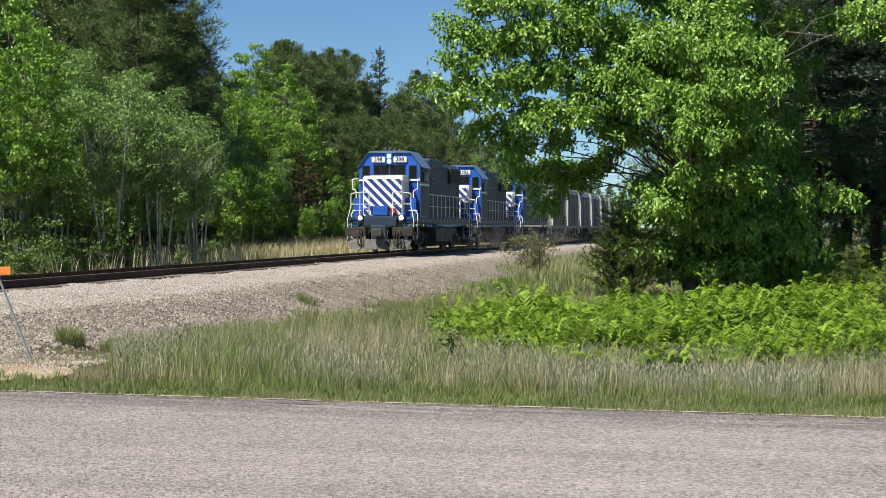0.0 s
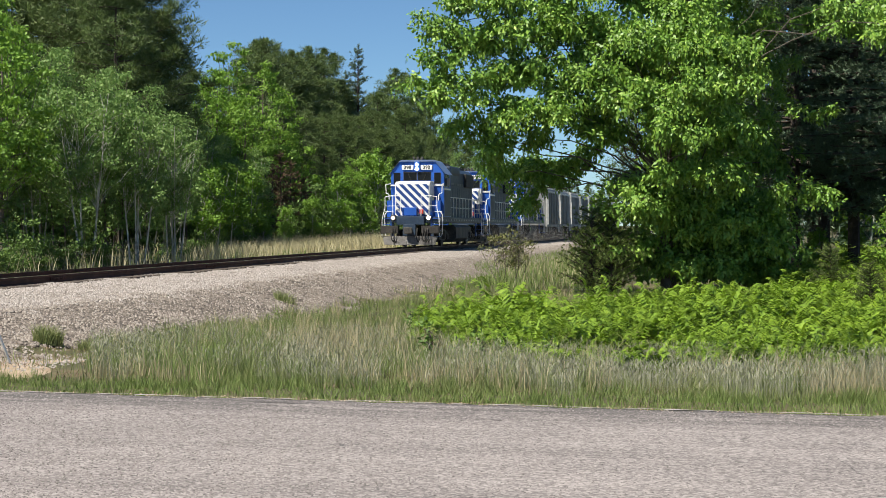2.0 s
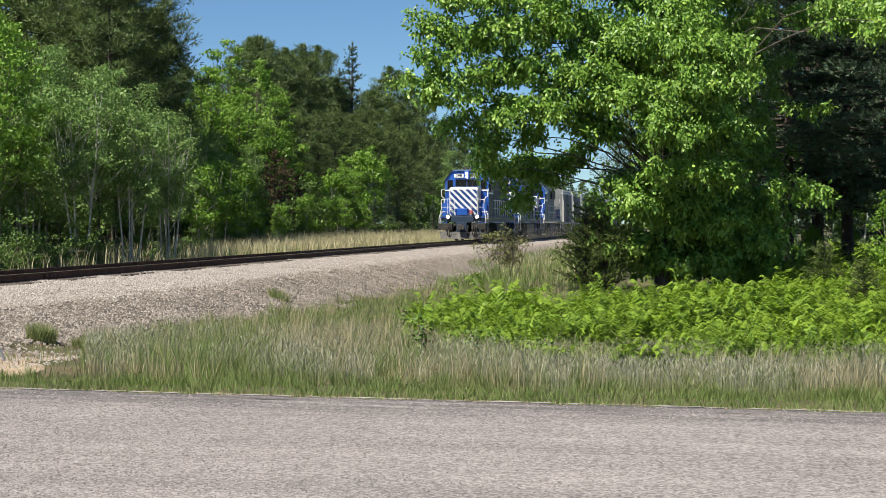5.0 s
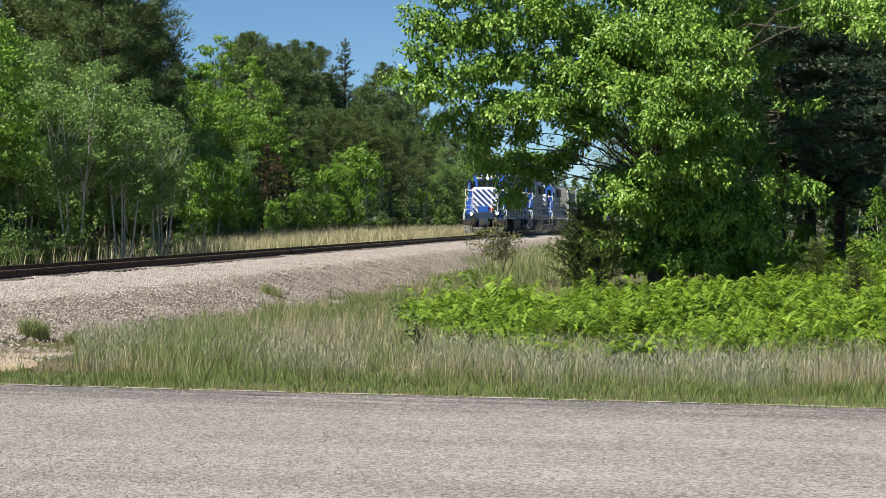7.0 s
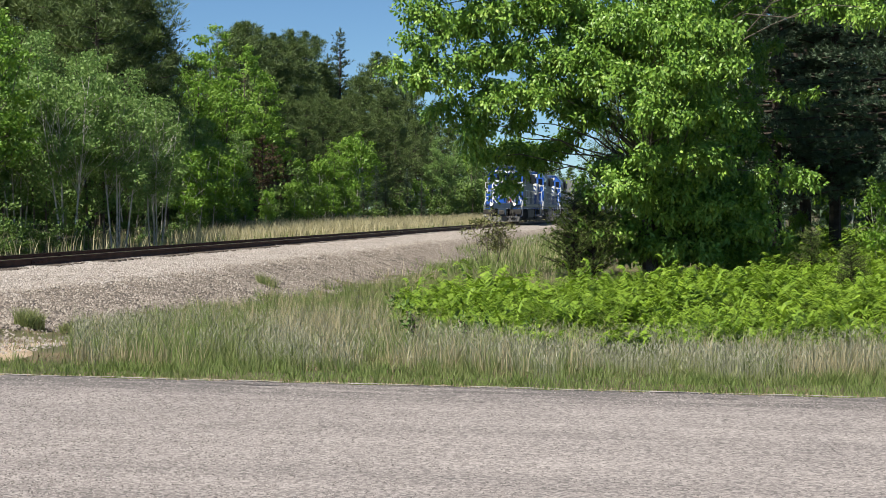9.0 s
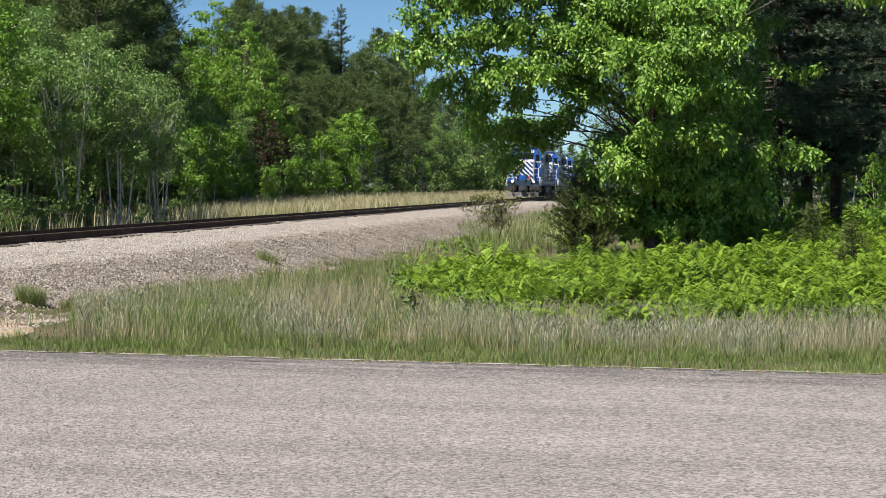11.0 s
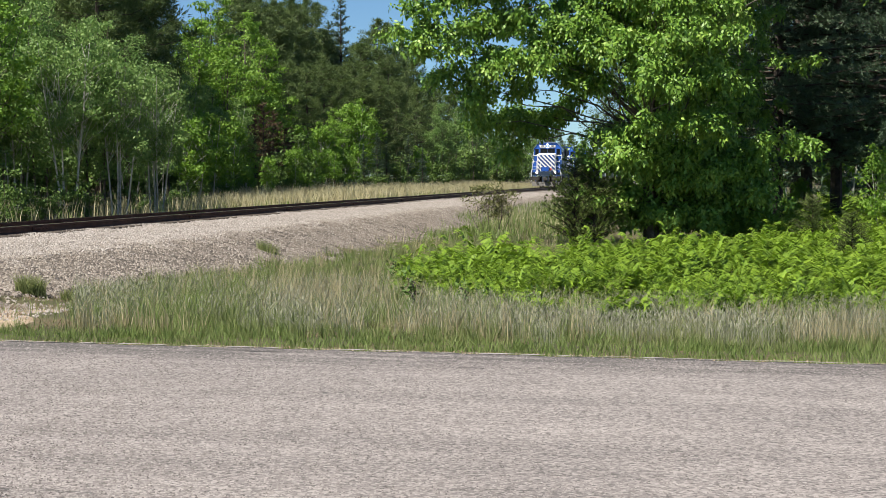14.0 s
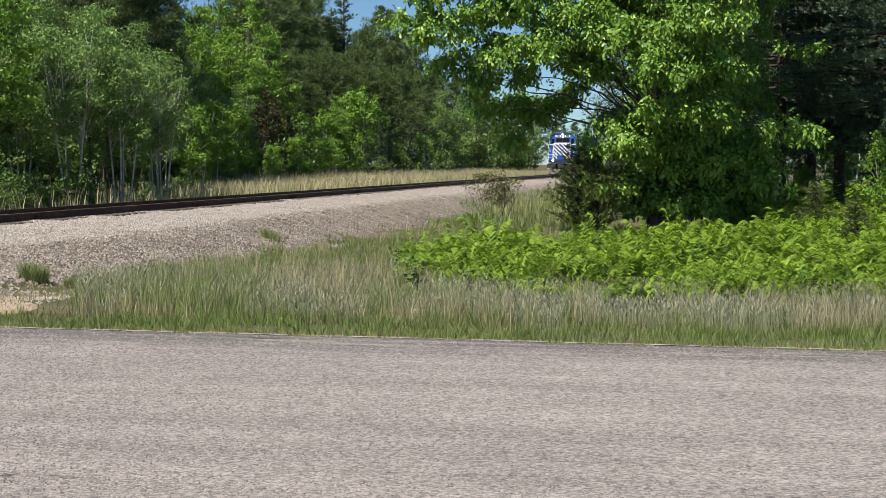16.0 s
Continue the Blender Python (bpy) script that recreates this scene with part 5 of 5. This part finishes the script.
        for a in ((x0 - .02, x1 + .02, 2.725, 2.76, z1, z1 + .02), (x0 - .02, x1 + .02, 2.725, 2.76, z0 - .02, z0), (x0 - .02, x0, 2.725, 2.76, z0, z1), (x1, x1 + .02, 2.725, 2.76, z0, z1)):
            box(bm, *a)
        part("window_frame", bm, M_BLACK, w)
    for sg in (-1, 1):
        for y0, y1 in ((3.1, 3.75), (3.85, 4.6)):
            bm = bmesh.new()
            sbox(bm, sg, 1.43, 1.462, y0, y1, 3.25, 3.95)
            part("side_window", bm, M_GLASS, cab)
        bm = bmesh.new()
        sbox(bm, sg, 1.46, 1.62, 3.75, 3.82, 3.3, 3.75, .02)
        part("mirror", bm, M_PALE, cab)
        bm = bmesh.new()
        sbox(bm, sg, .94, 1.46, 2.70, 2.74, 3.30, 3.38)
        sbox(bm, sg, 1.452, 1.47, 2.76, 4.98, 3.10, 3.18)
        part("white_band", bm, M_WHITE, cab)
        # dark plate laid over the blue cab side, where it lies in shade
        bm = bmesh.new()
        sbox(bm, sg, 1.44, 1.458, 3.06, 4.99, 1.66, 3.08)
        part("side_shade_plate", bm, M_NAVY_SHADE, cab, "dark blue plate that puts shade below the side windows")
        bm = bmesh.new()
        sbox(bm, sg, .2, .84, 2.66, 2.76, 4.17, 4.43, .045)
        board = part("number_board", bm, M_WHITE, cab, "white number board with black figures")
        writing(number, .27, Matrix.Translation((sg * .52, 2.652, 4.305)) @ Matrix.Rotation(radians(90), 4, "X"), M_INK, board)
    lamp_box = solid("headlight_housing", M_BLUE, cab, -.16, .16, 2.64, 2.76, 4.08, 4.62, .03)
    for z in (4.22, 4.46):
        bm = bmesh.new()
        tube(bm, (0, 2.645, z), (0, 2.62, z), .088, .082, 16)
        part("headlight", bm, M_LAMP, lamp_box, "lit headlight")
    mirror_part("ditch_light_bracket", lambda b, s: sbox(b, s, .82, 1.09, .85, 1.0, 1.34, 1.72, .03), M_NAVY_SHADE, o)
    mirror_part("ditch_light_shell", lambda b, s: tube(b, (s * .955, .92, 1.57), (s * .955, .82, 1.57), .15, .14, 18), M_BLACK, o, "round black lamp shell")
    def ditch(b, s):
        tube(b, (s * .955, .86, 1.57), (s * .955, .79, 1.57), .105, .09, 16)
    mirror_part("ditch_light", ditch, M_DITCH, o, "lit ditch light")
    bm = bmesh.new()
    for dx, L in ((-.24, .45), (0, .6), (.22, .5)):
        tube(bm, (dx, 3.2 - L / 2, 4.84), (dx, 3.2 + L / 2, 4.80), .065, .03, 10)
    box(bm, -.3, .3, 3.15, 3.25, 4.68, 4.80, .02)
    part("horn", bm, M_TANK, cab)
    for sg in (-1, 1):
        bm = bmesh.new()
        tube(bm, (sg * .35, 2.715, 3.64), (sg * .5, 2.715, 3.98), .012, .012, 5)
        part("wiper", bm, M_BLACK, cab)
    # steps at the corners, with blue side panels
    for y, f in ((1.0, 1), (16.9, -1)):
        for sg in (-1, 1):
            bm = bmesh.new()
            for k, z in enumerate((.55, .88, 1.2, 1.5)):
                sbox(bm, sg, 1.12, 1.52, y - .05, y + .55, z, z + .035)
            sbox(bm, sg, 1.06, 1.10, y - .1, y + .6, .5, 1.9)
            part("steps", bm, M_BLUE, o)
            bm = bmesh.new()
            sbox(bm, sg, .98, 1.46, y + .65 if f > 0 else y - .15, y + .7 if f > 0 else y - .1, 1.62, 2.5)
            part("step_panel", bm, M_BLUE, o)
    # long hood
    bm = bmesh.new()
    prism(bm, [(-.92, 1.62), (-.92, 4.25), (-.72, 4.48), (.72, 4.48), (.92, 4.25), (.92, 1.62)], 5.0, 16.6)
    hood = part("long_hood", bm, M_NAVY_SHADE, o, "dusty dark blue engine hood, darkened for its shaded side")
    for sg in (-1, 1):
        for k in range(13):
            bm = bmesh.new()
            y = 5.6 + k * .84
            sbox(bm, sg, .90, .945, y, y + .76, 1.75, 3.35, .012)
            part("engine_door", bm, M_NAVY_SHADE, hood)
        bm = bmesh.new()
        sbox(bm, sg, .90, 1.08, 13.2, 16.2, 3.45, 4.25, .03)
        part("radiator_grille", bm, M_BLACK, hood)
        bm = bmesh.new()
        sbox(bm, sg, .90, 1.05, 5.5, 7.1, 3.5, 4.15, .03)
        part("air_filter_grille", bm, M_BLACK, hood)
        for k in range(7):
            bm = bmesh.new()
            y = 8.4 + k * .62
            sbox(bm, sg, .945, .955, y, y + .42, 3.48, 3.62)
            part("lettering_bar", bm, M_CAR, hood)
        for k in range(17):
            bm = bmesh.new()
            sbox(bm, sg, 1.45, 1.462, 1.6 + k * .92, 1.72 + k * .92, 1.42, 1.50)
            part("reflector", bm, M_PALE, o)
    bm = bmesh.new()
    box(bm, -.98, .98, 8.0, 11.4, 4.05, 4.58, .12)
    part("dynamic_brake_housing", bm, M_NAVY_SHADE, hood)
    for y in (8.9, 10.4, 13.4, 14.6, 15.8):
        bm = bmesh.new()
        z = 4.58 if y < 11 else 4.48
        tube(bm, (0, y, z - .02), (0, y, z + .16), .56, .52, 20)
        for k in range(4):
            a = k * math.pi / 4
            tube(bm, (-.5 * math.cos(a), y - .5 * math.sin(a), z + .17), (.5 * math.cos(a), y + .5 * math.sin(a), z + .17), .02, .02, 4)
        part("roof_fan", bm, M_BLACK, hood)
    solid("exhaust_stack", M_BLACK, hood, -.3, .3, 7.2, 7.8, 4.4, 4.7, .03)
    bm = bmesh.new()
    prism(bm, [(-1.5, 1.05), (-1.5, .45), (-1.2, .22), (1.2, .22), (1.5, .45), (1.5, 1.05), (1.35, 1.18), (-1.35, 1.18)], 6.6, 11.2)
    part("fuel_tank", bm, M_TANK, o, "dusty dark fuel tank")
    for sg in (-1, 1):
        bm = bmesh.new()
        tube(bm, (sg * 1.2, 11.5, .95), (sg * 1.2, 13.0, .95), .2, .2, 12)
        part("air_reservoir", bm, M_TANK, o)
    bogie(o, 4.4, 2.74)
    bogie(o, 13.6, 2.74)
    # handrails
    for sg in (-1, 1):
        for y0 in (.78, 17.05):
            q = 1 if y0 < 5 else -1
            bm = bmesh.new()
            path_tube(bm, [(sg * 1.54, y0, .62), (sg * 1.54, y0, 1.5), (sg * 1.40, y0 + .1 * q, 2.1), (sg * 1.40, y0 + .1 * q, 2.68), (sg * 1.0, y0 + .1 * q, 2.74), (sg * .55, y0 + .1 * q, 2.74),
                           (sg * .55, y0 + .1 * q, 1.7)], .021)
            rail = part("end_handrail", bm, M_WHITE, o, "white end handrail")
            bm = bmesh.new()
            path_tube(bm, [(sg * 1.40, y0 + .1 * q, 2.2), (sg * .55, y0 + .1 * q, 2.2)], .015)
            part("rail_bar", bm, M_WHITE, rail)
            bm = bmesh.new()
            path_tube(bm, [(sg * .98, y0 + .1 * q, 2.74), (sg * .98, y0 + .1 * q, 1.7)], .018)
            part("rail_post", bm, M_WHITE, rail)
            bm = bmesh.new()
            path_tube(bm, [(sg * 1.52, y0 + .85 * q, .62), (sg * 1.56, y0 + .85 * q, .75), (sg * 1.56, y0 + .85 * q, 1.75), (sg * 1.38, y0 + .9 * q, 2.0), (sg * 1.34, y0 + .95 * q, 2.75), (sg * 1.40, y0 + .95 * q, 2.86),
                           (sg * 1.52, y0 + 1.0 * q, 2.9), (sg * 1.54, y0 + 1.0 * q, 3.36), (sg * 1.46, y0 + 1.85 * q if q > 0 else y0 - 1, 3.42)], .026)
            path_tube(bm, [(sg * 1.54, y0 + .85 * q, 1.9), (sg * 1.1, y0 + .85 * q, 1.9)], .018)
            part("step_handrail", bm, M_WHITE, o, "white step handrail")
        bm = bmesh.new()
        path_tube(bm, [(sg * 1.42, 5.1, 2.72), (sg * 1.42, 16.4, 2.72)], .024)
        path_tube(bm, [(sg * 1.42, 5.1, 2.15), (sg * 1.42, 16.4, 2.15)], .016)
        for k in range(11):
            tube(bm, (sg * 1.42, 5.1 + 1.13 * k, 1.6), (sg * 1.42, 5.1 + 1.13 * k, 2.72), .022, .022, 6)
        part("side_handrail", bm, M_WHITE, o, "white side handrail")
    return o


def hopper_car():
    o = empty("hopper_car")
    tagged(o, "grey covered hopper car with pale end ladders", "railway car", group="hopper cars of the train")
    L = 11.0
    bm = bmesh.new()
    prism(bm, [(-1.5, 1.2), (-1.56, 1.6), (-1.56, 4.0), (-1.4, 4.35), (-.7, 4.55), (.7, 4.55), (1.4, 4.35), (1.56, 4.0), (1.56, 1.6), (1.5, 1.2)], 1.3, L - 1.0)
    body = part("body", bm, M_CAR, o)
    for k in range(7):
        for sg in (-1, 1):
            bm = bmesh.new()
            y = 1.32 + k * (L - 2.42) / 6
            sbox(bm, sg, 1.54, 1.62, y - .04, y + .06, 1.25, 4.05, .01)
            part("rib", bm, M_PALE if k in (0, 6) else M_CAR, body)
    for sg in (-1, 1):
        # pale colour here gives the grey car its sunlit roof edge
        bm = bmesh.new()
        sbox(bm, sg, 1.36, 1.6, .9, L - .7, 3.98, 4.14, .02)
        part("lit_top_rail", bm, M_PALE, body)
        bm = bmesh.new()
        sbox(bm, sg, 1.4, 1.58, .3, L - .25, 1.05, 1.3, .02)
        part("side_sill", bm, M_CAR, o)
        for y in (.45, L - .6):
            bm = bmesh.new()
            for dy in (0, .42):
                tube(bm, (sg * 1.57, y + dy - .2, .6), (sg * 1.57, y + dy - .2, 4.4), .035, .035, 6)
            for k in range(10):
                tube(bm, (sg * 1.57, y - .2, .7 + k * .4), (sg * 1.57, y + .22, .7 + k * .4), .022, .022, 5)
            part("ladder", bm, M_PALE, o, "pale steel ladder")
    bm = bmesh.new()
    box(bm, -.35, .35, 1.6, L - 1.4, 4.55, 4.62)
    for k in range(4):
        tube(bm, (0, 2.2 + k * 2.2, 4.6), (0, 2.2 + k * 2.2, 4.75), .35, .33, 14)
    part("roof_hatches", bm, M_CAR, o)
    bm = bmesh.new()
    for c in (3.6, 7.3):
        prism(bm, [(c - 1.6, 1.25), (c + 1.6, 1.25), (c + .4, .35), (c - .4, .35)], -1.1, 1.1, axis="x")
    part("hopper_bay", bm, M_TANK, o)
    for q0, q1 in ((.35, 1.35), (L - 1.05, L - .2)):
        bm = bmesh.new()
        box(bm, -1.45, 1.45, q0, q1, 1.05, 1.22, .02)
        part("end_platform", bm, M_TANK, o)
    bm = bmesh.new()
    box(bm, -.14, .14, -.1, L + .1, .78, 1.04, .02)
    part("coupler", bm, M_BLACK, o)
    bogie(o, 1.9, 1.7, .42)
    bogie(o, L - 1.7, 1.7, .42)
    return o


TRAIN = []


def build_train():
    first = locomotive("398", "blue and white striped diesel locomotive with lit headlights")
    second = locomotive("392", "blue and white diesel locomotive coupled behind the leading one")
    third = copy_thing(second, Matrix.Identity(4))
    TRAIN.extend([(first, 0.0), (second, 18.2), (third, 36.4)])
    car = hopper_car()
    TRAIN.append((car, 54.6))
    for k in range(1, 9):
        TRAIN.append((copy_thing(car, Matrix.Identity(4)), 54.6 + 11.2 * k))


build_train()
build_dust()
# seconds, metres along the track: the train rolls backwards and gathers a little speed
RUN = [(0.0, -0.5), (1.0, 5.75), (2.0, 12.1), (3.0, 18.75), (4.0, 25.5), (6.0, 39.3), (8.0, 53.4), (10.0, 67.8), (12.0, 82.3), (14.0, 96.9), (16.0, 111.5)]


def motions():
    for ob, back in TRAIN:
        walk(ob, [(t, Matrix.Translation(track_at(run + back, 0, RAIL)) @ pose(0, 0, 0, 0, 0, TURN)) for t, run in RUN])
        for w in [c for c in ob.children if c.name.startswith("wheelset")]:
            at, r = w.location.copy(), w.location.z
            walk(w, [(k * .1, Matrix.Translation(at) @ Matrix.Rotation(-np.interp(k * .1, *zip(*RUN)) / r, 4, "X")) for k in range(161)])


motions()
